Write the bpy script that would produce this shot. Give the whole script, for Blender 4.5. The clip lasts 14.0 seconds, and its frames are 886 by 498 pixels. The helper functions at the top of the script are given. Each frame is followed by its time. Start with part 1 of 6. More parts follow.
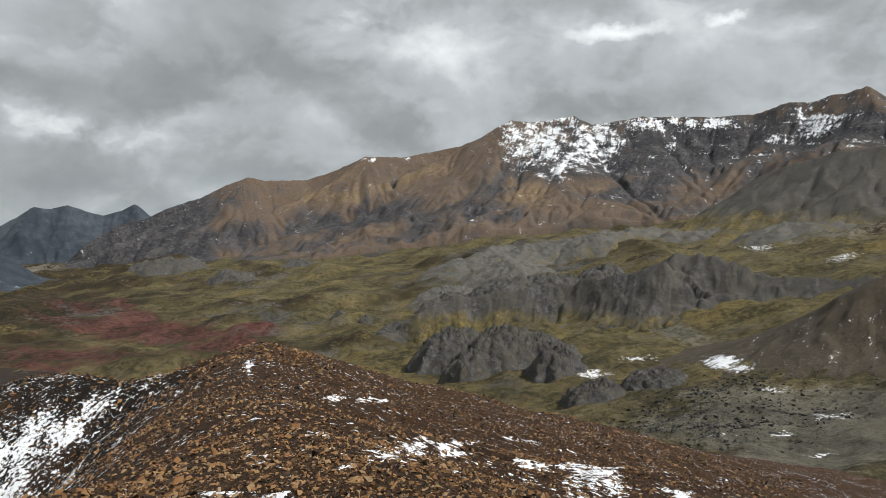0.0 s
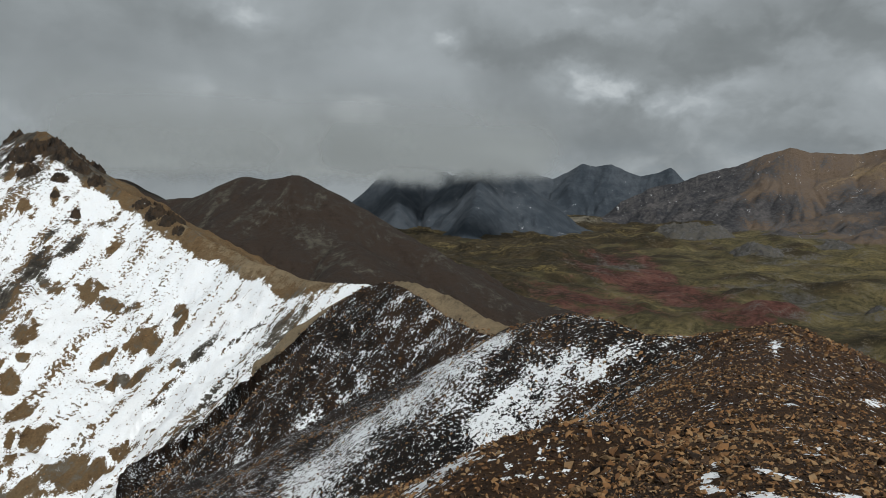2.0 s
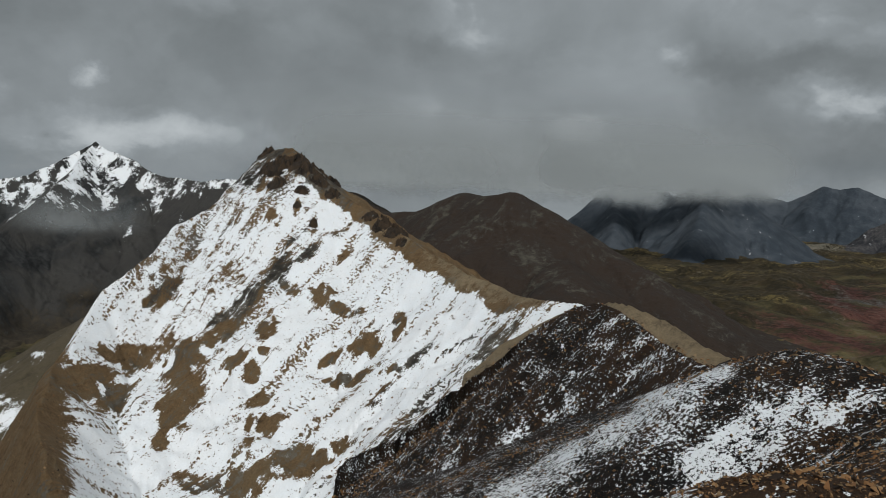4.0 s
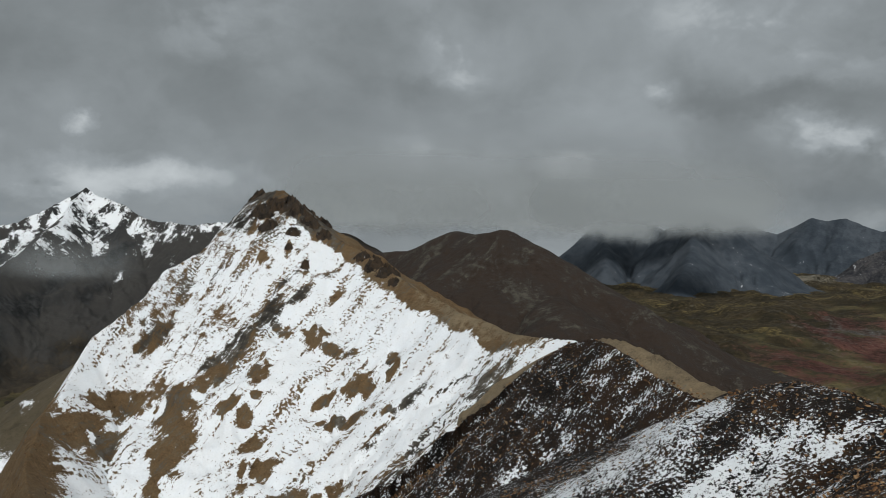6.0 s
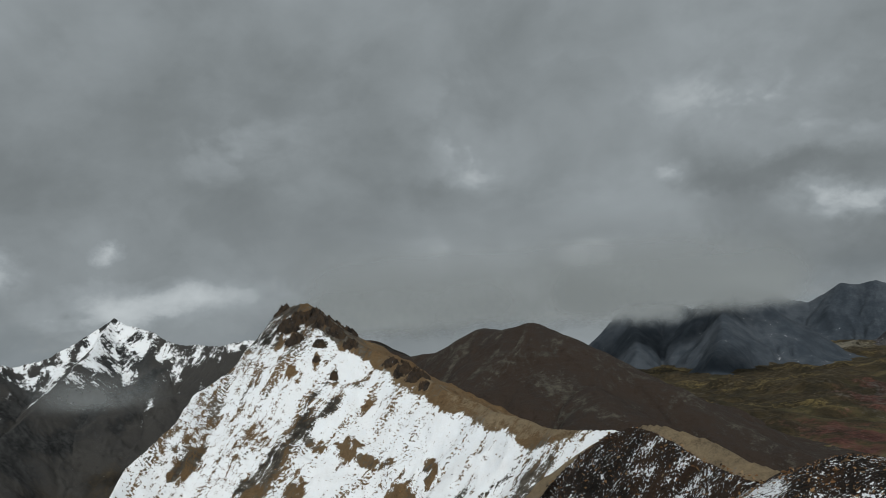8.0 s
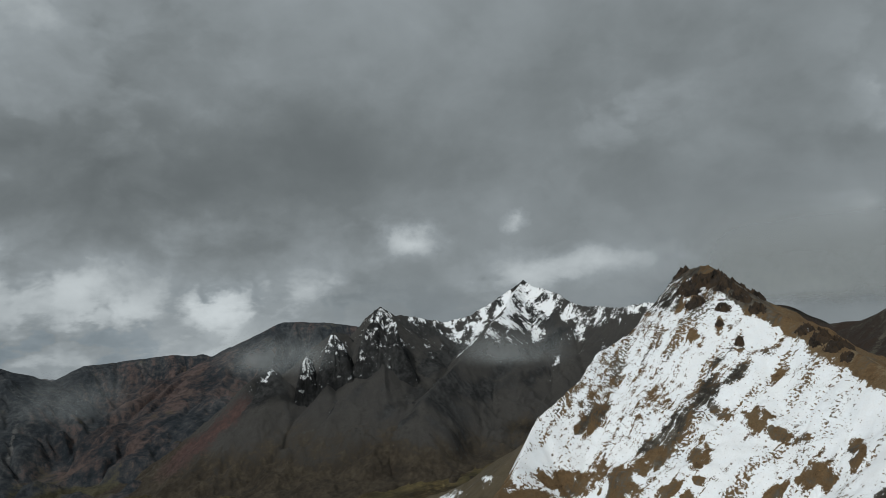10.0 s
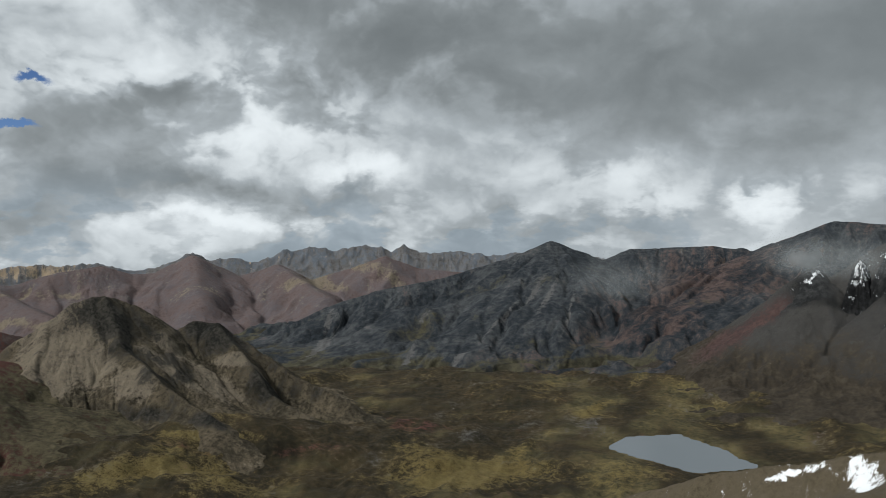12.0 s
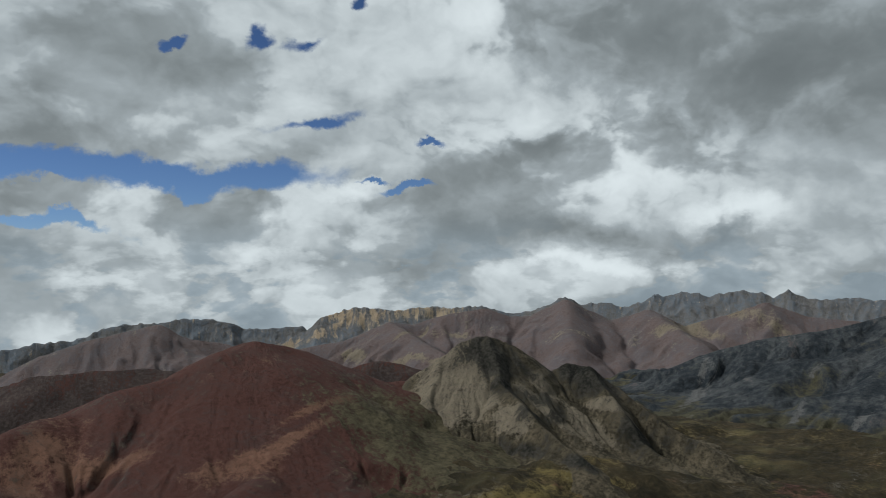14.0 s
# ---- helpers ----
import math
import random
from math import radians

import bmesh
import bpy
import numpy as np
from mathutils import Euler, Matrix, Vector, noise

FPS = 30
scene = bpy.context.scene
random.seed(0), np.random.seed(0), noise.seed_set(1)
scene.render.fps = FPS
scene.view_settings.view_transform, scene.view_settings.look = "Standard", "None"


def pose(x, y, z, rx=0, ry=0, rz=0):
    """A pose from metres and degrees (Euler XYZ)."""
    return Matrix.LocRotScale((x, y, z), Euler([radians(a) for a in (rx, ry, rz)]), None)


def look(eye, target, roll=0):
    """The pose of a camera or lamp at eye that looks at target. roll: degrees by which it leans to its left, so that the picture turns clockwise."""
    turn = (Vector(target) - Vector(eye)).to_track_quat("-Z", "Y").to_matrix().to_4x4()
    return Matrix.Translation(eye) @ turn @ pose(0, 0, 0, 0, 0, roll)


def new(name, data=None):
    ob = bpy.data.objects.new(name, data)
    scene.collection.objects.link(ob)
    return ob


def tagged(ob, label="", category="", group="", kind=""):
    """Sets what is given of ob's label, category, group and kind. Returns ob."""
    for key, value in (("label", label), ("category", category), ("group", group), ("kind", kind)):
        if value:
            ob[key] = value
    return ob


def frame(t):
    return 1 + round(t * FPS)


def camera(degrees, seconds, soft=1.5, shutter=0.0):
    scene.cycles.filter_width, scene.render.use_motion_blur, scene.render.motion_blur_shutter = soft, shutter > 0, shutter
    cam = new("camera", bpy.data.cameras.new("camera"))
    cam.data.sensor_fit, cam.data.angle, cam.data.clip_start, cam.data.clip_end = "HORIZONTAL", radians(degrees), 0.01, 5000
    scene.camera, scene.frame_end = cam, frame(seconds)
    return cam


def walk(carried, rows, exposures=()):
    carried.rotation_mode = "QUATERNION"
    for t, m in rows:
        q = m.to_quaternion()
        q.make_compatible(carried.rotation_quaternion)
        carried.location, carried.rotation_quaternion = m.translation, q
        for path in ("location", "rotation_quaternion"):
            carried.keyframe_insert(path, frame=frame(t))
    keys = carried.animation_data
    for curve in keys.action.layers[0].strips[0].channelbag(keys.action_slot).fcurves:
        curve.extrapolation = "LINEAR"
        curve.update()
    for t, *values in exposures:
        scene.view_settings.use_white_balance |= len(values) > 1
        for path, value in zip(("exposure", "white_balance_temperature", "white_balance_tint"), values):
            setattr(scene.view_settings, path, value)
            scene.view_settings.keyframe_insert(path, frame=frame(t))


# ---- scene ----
# the lens and the way of the camera: a slow turn on the spot, on top of the ridge
cam = camera(60.41, 14.0, soft=0.7)
PATH = [
    (0.0, pose(0.6, 0, 0, 85.99, 3.07, -18.44)),
    (0.5, pose(0.27, 0, 0, 86.09, 2.31, -8.56)),
    (1.0, pose(0.06, 0, 0, 85.21, 0.54, -0.22)),
    (1.5, pose(-0.1, 0, 0, 84.85, -0.65, 8.46)),
    (2.0, pose(-0.2, 0, 0, 84.07, -1.39, 20.13)),
    (2.5, pose(-0.25, 0, 0, 83.62, -2.26, 25.12)),
    (3.0, pose(-0.27, 0, 0, 83.40, -1.87, 26.17)),
    (3.5, pose(-0.3, 0, 0, 83.75, -1.95, 31.09)),
    (4.0, pose(-0.32, 0, 0, 84.86, -2.44, 36.30)),
    (4.2, pose(-0.32, 0, 0, 85.28, -2.57, 38.12)),
    (6.3, pose(-0.32, 0, 0, 89.06, -0.95, 34.60)),
    (6.5, pose(-0.32, 0, 0, 90.25, -0.98, 33.74)),
    (7.0, pose(-0.32, 0, 0, 93.11, 0.25, 33.56)),
    (7.2, pose(-0.32, 0, 0, 93.40, 1.35, 33.60)),
    (9.3, pose(-0.32, 0, 0, 98.79, 5.21, 50.65)),
    (9.5, pose(-0.32, 0, 0, 97.73, 4.39, 54.51)),
    (10.0, pose(-0.32, 0, 0, 94.28, 3.03, 66.84)),
    (10.5, pose(-0.32, 0, 0, 90.63, 0.02, 78.58)),
    (11.0, pose(-0.32, 0, 0, 88.36, -2.60, 87.12)),
    (11.5, pose(-0.32, 0, 0, 87.32, -1.67, 97.60)),
    (12.0, pose(-0.32, 0, 0, 87.06, -0.38, 105.93)),
    (12.5, pose(-0.32, 0, 0, 87.23, 0.56, 110.83)),
    (13.0, pose(-0.32, 0, 0, 88.86, 0.50, 116.51)),
    (13.5, pose(-0.32, 0, 0, 89.99, 0.84, 125.03)),
    (14.0, pose(-0.32, 0, 0, 90.49, 0.64, 133.24)),
]
walk(cam, PATH, exposures=[(0.0, 0.5, 6500, 10), (1.0, 0.42, 6450, 10), (2.0, -0.03, 6350, 8), (3.0, -0.36, 6300, 8), (6.5, -0.22, 6320, 8), (9.5, -0.38, 6270, 6), (10.5, -0.26, 6260, 7), (11.5, 0.12, 6290, 8), (12.5, 0.16, 6290, 8), (14.0, -0.02, 6180, 5)])

# ---- sky and sun ----
SUN_EL, SUN_AZ = radians(44), radians(-138)   # height of the sun, and its bearing counted to the left of the y axis
sun = new("sun", bpy.data.lights.new("sun", "SUN"))
sun.data.energy, sun.data.angle, sun.data.color = 3.0, radians(3), (1.0, 0.96, 0.91)
sun_dir = Vector((-math.sin(SUN_AZ) * math.cos(SUN_EL), math.cos(SUN_AZ) * math.cos(SUN_EL), math.sin(SUN_EL)))
sun.matrix_world = look(sun_dir * 50, (0, 0, 0))


class Nodes:
    """Short hand for building a node tree."""

    def __init__(self, tree):
        self.tree = tree
        tree.nodes.clear()

    def put(self, value, socket):
        if isinstance(value, bpy.types.NodeSocket):
            self.tree.links.new(value, socket)
        elif isinstance(value, (tuple, list)) and len(value) == 3 and socket.type == "RGBA":
            socket.default_value = (*value, 1)
        else:
            socket.default_value = value

    def add(self, kind, out=0, ins=None, **props):
        n = self.tree.nodes.new(kind)
        for key, value in props.items():
            setattr(n, key, value)
        for key, value in (ins or {}).items():
            self.put(value, n.inputs[key])
        return n.outputs[out]

    def math(self, op, a, b=0.0, clamp=False):
        return self.add("ShaderNodeMath", ins={0: a, 1: b}, operation=op, use_clamp=clamp)

    def vec(self, op, a, b=(0, 0, 0), out=0):
        return self.add("ShaderNodeVectorMath", out, {0: a, 1: b}, operation=op)

    def mix(self, f, a, b, blend="MIX"):
        n = self.tree.nodes.new("ShaderNodeMix")
        n.data_type, n.blend_type = "RGBA", blend
        self.put(f, n.inputs[0]), self.put(a, n.inputs[6]), self.put(b, n.inputs[7])
        return n.outputs[2]

    def ramp(self, v, lo, hi, a=0.0, b=1.0, smooth=True):
        return self.add("ShaderNodeMapRange", 0, {0: v, 1: lo, 2: hi, 3: a, 4: b}, interpolation_type="SMOOTHSTEP" if smooth else "LINEAR")

    def noise(self, vector, scale, detail=6.0, rough=0.55, kind="FBM", out=0, distortion=0.0):
        return self.add("ShaderNodeTexNoise", out, {"Vector": vector, "Scale": scale, "Detail": detail, "Roughness": rough, "Distortion": distortion}, noise_type=kind)


def heading(az, el):
    a, e = radians(az), radians(el)
    return (-math.sin(a) * math.cos(e), math.cos(a) * math.cos(e), math.sin(e))


def build_sky():
    world = bpy.data.worlds.new("sky")
    scene.world = world
    world.use_nodes = True
    n = Nodes(world.node_tree)
    way = n.add("ShaderNodeTexCoord", "Generated")
    clear = n.add("ShaderNodeTexSky", sky_type="NISHITA", sun_disc=False, sun_elevation=SUN_EL, sun_rotation=-SUN_AZ, altitude=5000.0)
    up = n.add("ShaderNodeSeparateXYZ", 2, {0: way})
    deck = n.vec("MULTIPLY", way, (2.0, 2.0, 2.9))
    rows = n.vec("MULTIPLY", way, (4.6, 4.6, 11.0))

    def heaps(vector):
        """Heaped billows: round knobs upon rounder heaps."""
        broad = n.noise(vector, 2.2, 5.0, 0.55)
        knobs = n.add("ShaderNodeTexVoronoi", "Distance", {"Vector": vector, "Scale": 4.5, "Detail": 3.0, "Roughness": 0.55, "Smoothness": 0.45}, feature="SMOOTH_F1", normalize=True)
        return n.math("ADD", broad, n.math("MULTIPLY", n.math("SUBTRACT", 0.35, knobs), 0.42))

    # small flat clouds stand in rows over the horizon
    low = n.ramp(up, -0.02, 0.07, 1.0, 0.0)
    strung = heaps(rows)
    curl = n.vec("SUBTRACT", n.noise(deck, 3.0, 6.0, 0.55, out=1), (0.5, 0.5, 0.5))
    torn = n.vec("SCALE", curl)
    torn.node.inputs["Scale"].default_value = 0.22
    folds = n.vec("ADD", deck, torn)
    body = heaps(folds)
    lit = n.math("SUBTRACT", body, heaps(n.vec("ADD", folds, (0.01, -0.03, 0.09))))
    edge = n.math("ADD", n.ramp(body, 0.45, 0.57), n.math("MULTIPLY", low, n.ramp(strung, 0.46, 0.58, -0.5, 0.5)))
    soft = n.vec("MULTIPLY", way, (1, 1, 1.25))
    big = n.noise(soft, 2.4, 4.0, 0.5)
    fine = n.noise(soft, 8.0, 8.0, 0.55, distortion=0.3)
    # the grey rain cloud over the snowy mountain is smooth, the clouds elsewhere are heaped
    dull = n.vec("DOT_PRODUCT", way, heading(45, 22), out=1)
    east = n.vec("DOT_PRODUCT", way, heading(-28, 8), out=1)
    heaped = n.math("MULTIPLY", n.ramp(dull, 0.45, 0.95, 1.0, 0.16), n.ramp(east, 0.7, 0.95, 1.0, 0.65))
    push = n.vec("SCALE", n.vec("SUBTRACT", n.noise(soft, 5.0, 8.0, 0.6, out=1), (0.5, 0.5, 0.5)))
    push.node.inputs["Scale"].default_value = 0.15
    loose = n.vec("ADD", way, push)

    def patch(az, el, wide, high):
        at = n.add("ShaderNodeMapping", 0, {0: loose, 1: heading(az, el), 2: (radians(el), 0, radians(az)), 3: (radians(wide) * 1.5, 1.0, radians(high) * 1.5)}, vector_type="TEXTURE")
        return n.add("ShaderNodeTexGradient", 1, {0: at}, gradient_type="SPHERICAL")

    light = n.math("ADD", n.math("SUBTRACT", n.ramp(dull, 0.2, 0.9, 0.63, 0.46), n.ramp(east, 0.75, 0.95, 0.0, 0.10)), n.math("ADD", n.math("MULTIPLY", n.math("SUBTRACT", big, 0.5), 0.7), n.math("MULTIPLY", n.math("SUBTRACT", fine, 0.5), 0.42)))
    glow = 0.0
    for az, el, wide, high, gain in CLOUD_TONES:
        if gain > 0:
            glow = n.add("ShaderNodeMath", 0, {0: patch(az, el, wide, high), 1: gain * 1.1, 2: glow}, operation="MULTIPLY_ADD")
        else:
            light = n.add("ShaderNodeMath", 0, {0: patch(az, el, wide, high), 1: gain * 1.25, 2: light}, operation="MULTIPLY_ADD")
    # bright places show the knobs of the clouds
    light = n.math("ADD", light, n.math("MULTIPLY", glow, n.math("ADD", 0.25, n.math("ADD", n.math("MULTIPLY", edge, 0.8), n.math("MULTIPLY", lit, 1.9)))))
    gap = 0.0
    for az, el, wide, high in CLOUD_GAPS:
        gap = n.math("MAXIMUM", patch(az, el, wide, high), gap)
    puff = n.math("ADD", n.math("MULTIPLY", n.math("SUBTRACT", edge, 0.55), 0.24), n.math("MULTIPLY", lit, 1.6))
    light = n.math("ADD", light, n.math("MULTIPLY", heaped, puff))
    light = n.math("ADD", 0.5, n.math("MULTIPLY", 0.5, n.math("TANH", n.math("MULTIPLY", n.math("SUBTRACT", light, 0.5), 1.5))))
    shade = n.add("ShaderNodeValToRGB", 0, {0: light})
    ramp = shade.node.color_ramp
    ramp.elements[0].position, ramp.elements[0].color = 0.0, (0.125, 0.138, 0.142, 1)
    ramp.elements[1].position, ramp.elements[1].color = 1.0, (0.80, 0.83, 0.84, 1)
    for p, c in ((0.3, (0.225, 0.243, 0.250)), (0.6, (0.365, 0.392, 0.408))):
        ramp.elements.new(p).color = (*c, 1)
    far = n.math("MULTIPLY", n.math("MULTIPLY", low, heaped), n.ramp(edge, 0.0, 0.6, 0.38, 0.0))
    shade = n.mix(far, shade, (0.30, 0.375, 0.445))
    ragged = n.math("MULTIPLY", n.math("ADD", n.math("MULTIPLY", n.math("SUBTRACT", body, 0.5), 1.5), n.math("MULTIPLY", n.math("SUBTRACT", fine, 0.5), 1.2)), n.ramp(gap, 0.0, 0.3))
    cover = n.ramp(n.math("SUBTRACT", n.math("MULTIPLY", ragged, 0.9), gap), -0.55, -0.10)
    blue = n.vec("SCALE", clear)
    blue.node.inputs["Scale"].default_value = 0.045
    sky = n.mix(cover, n.vec("MULTIPLY", blue, (0.95, 1.1, 1.4)), shade)
    out = n.add("ShaderNodeBackground", 0, {"Color": sky, "Strength": 1.0})
    end = n.tree.nodes.new("ShaderNodeOutputWorld")
    n.tree.links.new(out, end.inputs[0])


# bearing, height, half width and half height in degrees, and how much lighter or darker the cloud is there
CLOUD_TONES = []
CLOUD_TONES += [
    (-32.1, 11.7, 2.7, 0.6, 0.45),
    (-40.0, 11.5, 1.5, 0.5, 0.40),
    (-17.9, 8.8, 3.5, 1.7, 0.20),
    (-11.4, 12.1, 3.9, 1.9, 0.15),
    (3.9, 4.9, 5.4, 1.5, 0.20),
    (-0.5, 9.1, 4.2, 1.5, -0.12),
    (-37.7, 6.7, 7.7, 1.9, -0.12),
    (-27.8, 6.0, 8.5, 1.2, -0.08),
    (8.4, 1.4, 5.8, 1.2, -0.12),
    (-21.9, 12.4, 4.6, 1.5, -0.08),
    (52.1, 6.4, 9.2, 5.0, -0.14),
    (35.6, 5.2, 3.5, 5.8, 0.16),
    (19.0, 9.3, 1.7, 0.6, 0.35),
    (9.5, 5.9, 3.5, 1.3, 0.18),
    (25.7, 4.8, 2.7, 0.5, 0.20),
    (-1.0, 9.0, 4.2, 1.5, 0.10),
    (11.5, 8.0, 6.2, 1.3, -0.14),
    (0.9, 7.2, 4.2, 0.9, -0.16)]
CLOUD_TONES += [
    (35.6, 0.1, 12.7, 1.3, -0.08),
    (53.5, 1.7, 5.0, 1.3, 0.26),
    (4.5, 3.6, 7.7, 1.5, 0.00),
    (52.6, 13.8, 4.2, 1.7, 0.10),
    (40.9, 14.6, 3.5, 4.6, -0.14),
    (34.1, 10.8, 2.7, 3.5, 0.12),
    (17.2, 14.0, 4.6, 1.9, 0.16),
    (7.6, 13.4, 5.4, 2.1, 0.28),
    (9.2, 5.7, 4.2, 1.1, 0.20),
    (25.1, 5.1, 3.5, 0.9, 0.16),
    (17.5, 9.7, 2.7, 1.5, -0.14),
    (11.8, 8.7, 6.2, 1.0, -0.16),
    (30.9, 0.3, 16.2, 1.5, -0.10),
    (79.4, 8.9, 16.6, 3.5, -0.16),
    (52.7, 14.2, 4.6, 2.7, 0.12),
    (34.6, 14.1, 3.9, 3.9, 0.12)]
CLOUD_TONES += [
    (26.5, 5.2, 2.3, 0.8, 0.20),
    (82.6, 2.2, 2.3, 1.3, 0.45),
    (75.9, 2.1, 6.2, 1.5, 0.25),
    (69.7, 5.2, 2.3, 1.0, 0.22),
    (61.0, 6.2, 0.8, 0.6, 0.28),
    (60.4, 2.5, 5.0, 1.5, 0.42),
    (35.2, 2.3, 7.7, 2.3, -0.04),
    (65.9, 25.8, 2.3, 0.5, 0.30),
    (88.9, 10.5, 18.1, 4.6, -0.34),
    (77.2, 11.8, 10.0, 4.6, -0.10),
    (123.5, 7.1, 8.5, 4.2, 0.26),
    (112.0, 2.4, 2.3, 1.3, 0.34),
    (102.8, -1.1, 1.5, 0.5, 0.30),
    (90.6, 1.4, 3.5, 1.6, 0.30),
    (83.3, 1.8, 1.9, 1.8, 0.34),
    (69.8, 5.2, 2.7, 1.3, 0.28),
    (122.8, 1.1, 8.5, 1.0, -0.20),
    (116.8, 13.4, 4.2, 1.3, -0.16)]
CLOUD_TONES += [
    (123.8, -1.3, 4.2, 0.6, 0.20),
    (97.0, 2.1, 5.4, 2.3, 0.14),
    (107.1, 4.2, 4.6, 1.5, -0.06),
    (140.1, 4.9, 2.3, 0.6, 0.50),
    (145.9, 2.9, 7.7, 2.1, 0.30),
    (160.1, 4.1, 5.8, 1.1, 0.30),
    (130.2, 17.0, 3.1, 3.5, 0.30),
    (121.9, 15.9, 5.0, 2.7, -0.36),
    (108.5, 10.9, 7.7, 6.2, -0.30),
    (124.0, 8.8, 7.7, 3.1, 0.20),
    (124.1, 2.3, 9.6, 1.6, -0.14),
    (111.9, 2.4, 2.7, 1.4, 0.32),
    (152.9, 11.6, 10.0, 1.8, 0.20),
    (159.4, 8.0, 5.4, 0.8, -0.14),
    (138.9, 0.2, 6.2, 1.0, -0.16),
    (159.5, -0.8, 5.8, 0.8, 0.14),
    (126.2, -1.2, 9.6, 0.5, 0.12),
    (114.2, 0.1, 6.2, 0.5, -0.14)]
CLOUD_TONES += [
    (125.9, 1.6, 6.9, 1.5, -0.16),
    (117.7, 6.2, 4.6, 3.5, 0.20),
    (131.1, 8.3, 6.2, 2.3, 0.12),
    (111.8, 2.0, 2.3, 1.4, 0.28),
    (120.7, -1.3, 5.8, 0.5, 0.20),
    (134.3, -0.7, 6.9, 0.9, -0.16)]
# where blue sky shows between the clouds
CLOUD_GAPS = [
    (153.0, 5.8, 11.6, 0.9),
    (159.1, 2.2, 3.7, 0.5),
    (143.0, 9.0, 2.7, 0.6),
    (144.2, 15.7, 1.7, 0.8),
    (152.3, 15.3, 1.0, 0.5),
    (140.4, 18.0, 0.9, 0.8),
    (135.9, 4.7, 2.1, 0.3),
    (135.0, 8.3, 1.7, 0.3),
    (147.0, 16.2, 0.8, 1.0),
    (136.2, 4.7, 1.9, 0.3),
    (138.9, 5.4, 1.5, 0.2)]
build_sky()

# ---- materials ----
def terrain(name, base, layers=(), scale=0.02, grain=0.4, bump=0.6, rough=0.95, streak=0.5, runs=None, poke=0.0, dither=1.0):
    """Ground seen from near or far. base: two colours that mingle; layers: (mask, colour, colour, edge) laid on it in turn.
    streak: how much everything is drawn out down the fall of the slope; runs: how many runnels a metre; poke: rocks that stand out
    of the snow; dither: how finely the layers crumble at their edges."""
    m = bpy.data.materials.new(name)
    m.use_nodes = True
    n = Nodes(m.node_tree)
    place = n.add("ShaderNodeNewGeometry", "Position")
    broad = n.noise(place, scale, 8.0, 0.6)
    mid = n.noise(place, scale * 7, 8.0, 0.65)
    fine = n.noise(place, scale * 40, 6.0, 0.7)
    across, down = n.add("ShaderNodeAttribute", 2, attribute_name="across"), n.add("ShaderNodeAttribute", 2, attribute_name="down")
    runs = runs or scale * 9
    wander = n.math("MULTIPLY", n.math("SUBTRACT", n.noise(place, scale * 2, 3.0), 0.5), 2.2)
    grid = n.add("ShaderNodeCombineXYZ", 0, {0: n.math("ADD", n.math("MULTIPLY", across, runs), wander), 1: n.math("MULTIPLY", down, runs * 0.1), 2: n.math("MULTIPLY", broad, 1.5)})
    lines = n.math("SUBTRACT", n.noise(grid, 1.0, 6.0, 0.62), 0.5)
    trains = n.noise(grid, 0.35, 3.0, 0.5)
    mingle = n.ramp(n.math("ADD", n.math("ADD", n.math("MULTIPLY", broad, 0.5), n.math("MULTIPLY", mid, 0.5)), n.math("MULTIPLY", lines, 0.5 * streak)), 0.40, 0.60)
    colour = n.mix(mingle, base[0], base[1])
    edge_noise = n.math("ADD", n.math("MULTIPLY", n.math("SUBTRACT", mid, 0.5), 1.7), n.math("MULTIPLY", n.math("SUBTRACT", fine, 0.5), 1.6 * dither))
    edge_noise = n.math("ADD", edge_noise, n.math("MULTIPLY", lines, 2.6 * streak))
    stain = n.math("ADD", edge_noise, n.math("MULTIPLY", n.math("SUBTRACT", broad, 0.5), 1.3))
    gloss, calm = rough, 1.0
    for mask, c0, c1, edge in layers:
        a = n.add("ShaderNodeAttribute", 2, attribute_name=mask)
        hard = 0.06 if mask == "snow" else 0.2
        f = n.ramp(n.math("ADD", a, n.math("MULTIPLY", edge_noise if mask == "snow" else stain, edge)), 0.5 - hard, 0.5 + hard)
        if mask == "snow":
            if poke:
                stones = n.math("ADD", n.noise(place, scale * 20, 3.0, 0.6), n.math("MULTIPLY", n.math("SUBTRACT", trains, 0.5), 0.9))
                f = n.math("MULTIPLY", f, n.ramp(stones, 0.62, 0.68, 1.0, 1.0 - poke))
            gloss = n.math("SUBTRACT", rough, n.math("MULTIPLY", f, 0.35))
            calm = n.math("SUBTRACT", 1.0, n.math("MULTIPLY", f, 0.8))
        colour = n.mix(f, colour, n.mix(mingle, c0, c1))
    speck = n.ramp(n.math("ADD", n.math("MULTIPLY", fine, 0.3), n.math("ADD", n.math("MULTIPLY", mid, 0.4), n.math("MULTIPLY", broad, 0.3))), 0.38, 0.62, 1.0 - grain, 1.0 + grain, smooth=False)
    speck = n.math("ADD", speck, n.math("MULTIPLY", lines, 1.3 * streak))
    speck = n.math("ADD", 1.0, n.math("MULTIPLY", n.math("SUBTRACT", speck, 1.0), calm))
    dim = n.vec("SCALE", colour)
    n.tree.links.new(n.math("MAXIMUM", speck, 0.15), dim.node.inputs["Scale"])
    height = n.math("ADD", n.math("MULTIPLY", mid, 1.0), n.math("ADD", n.math("MULTIPLY", fine, 0.4), n.math("MULTIPLY", lines, 0.7 * streak)))
    relief = n.add("ShaderNodeBump", 0, {"Strength": n.math("MULTIPLY", calm, bump), "Distance": 0.6 / scale / 7, "Height": height})
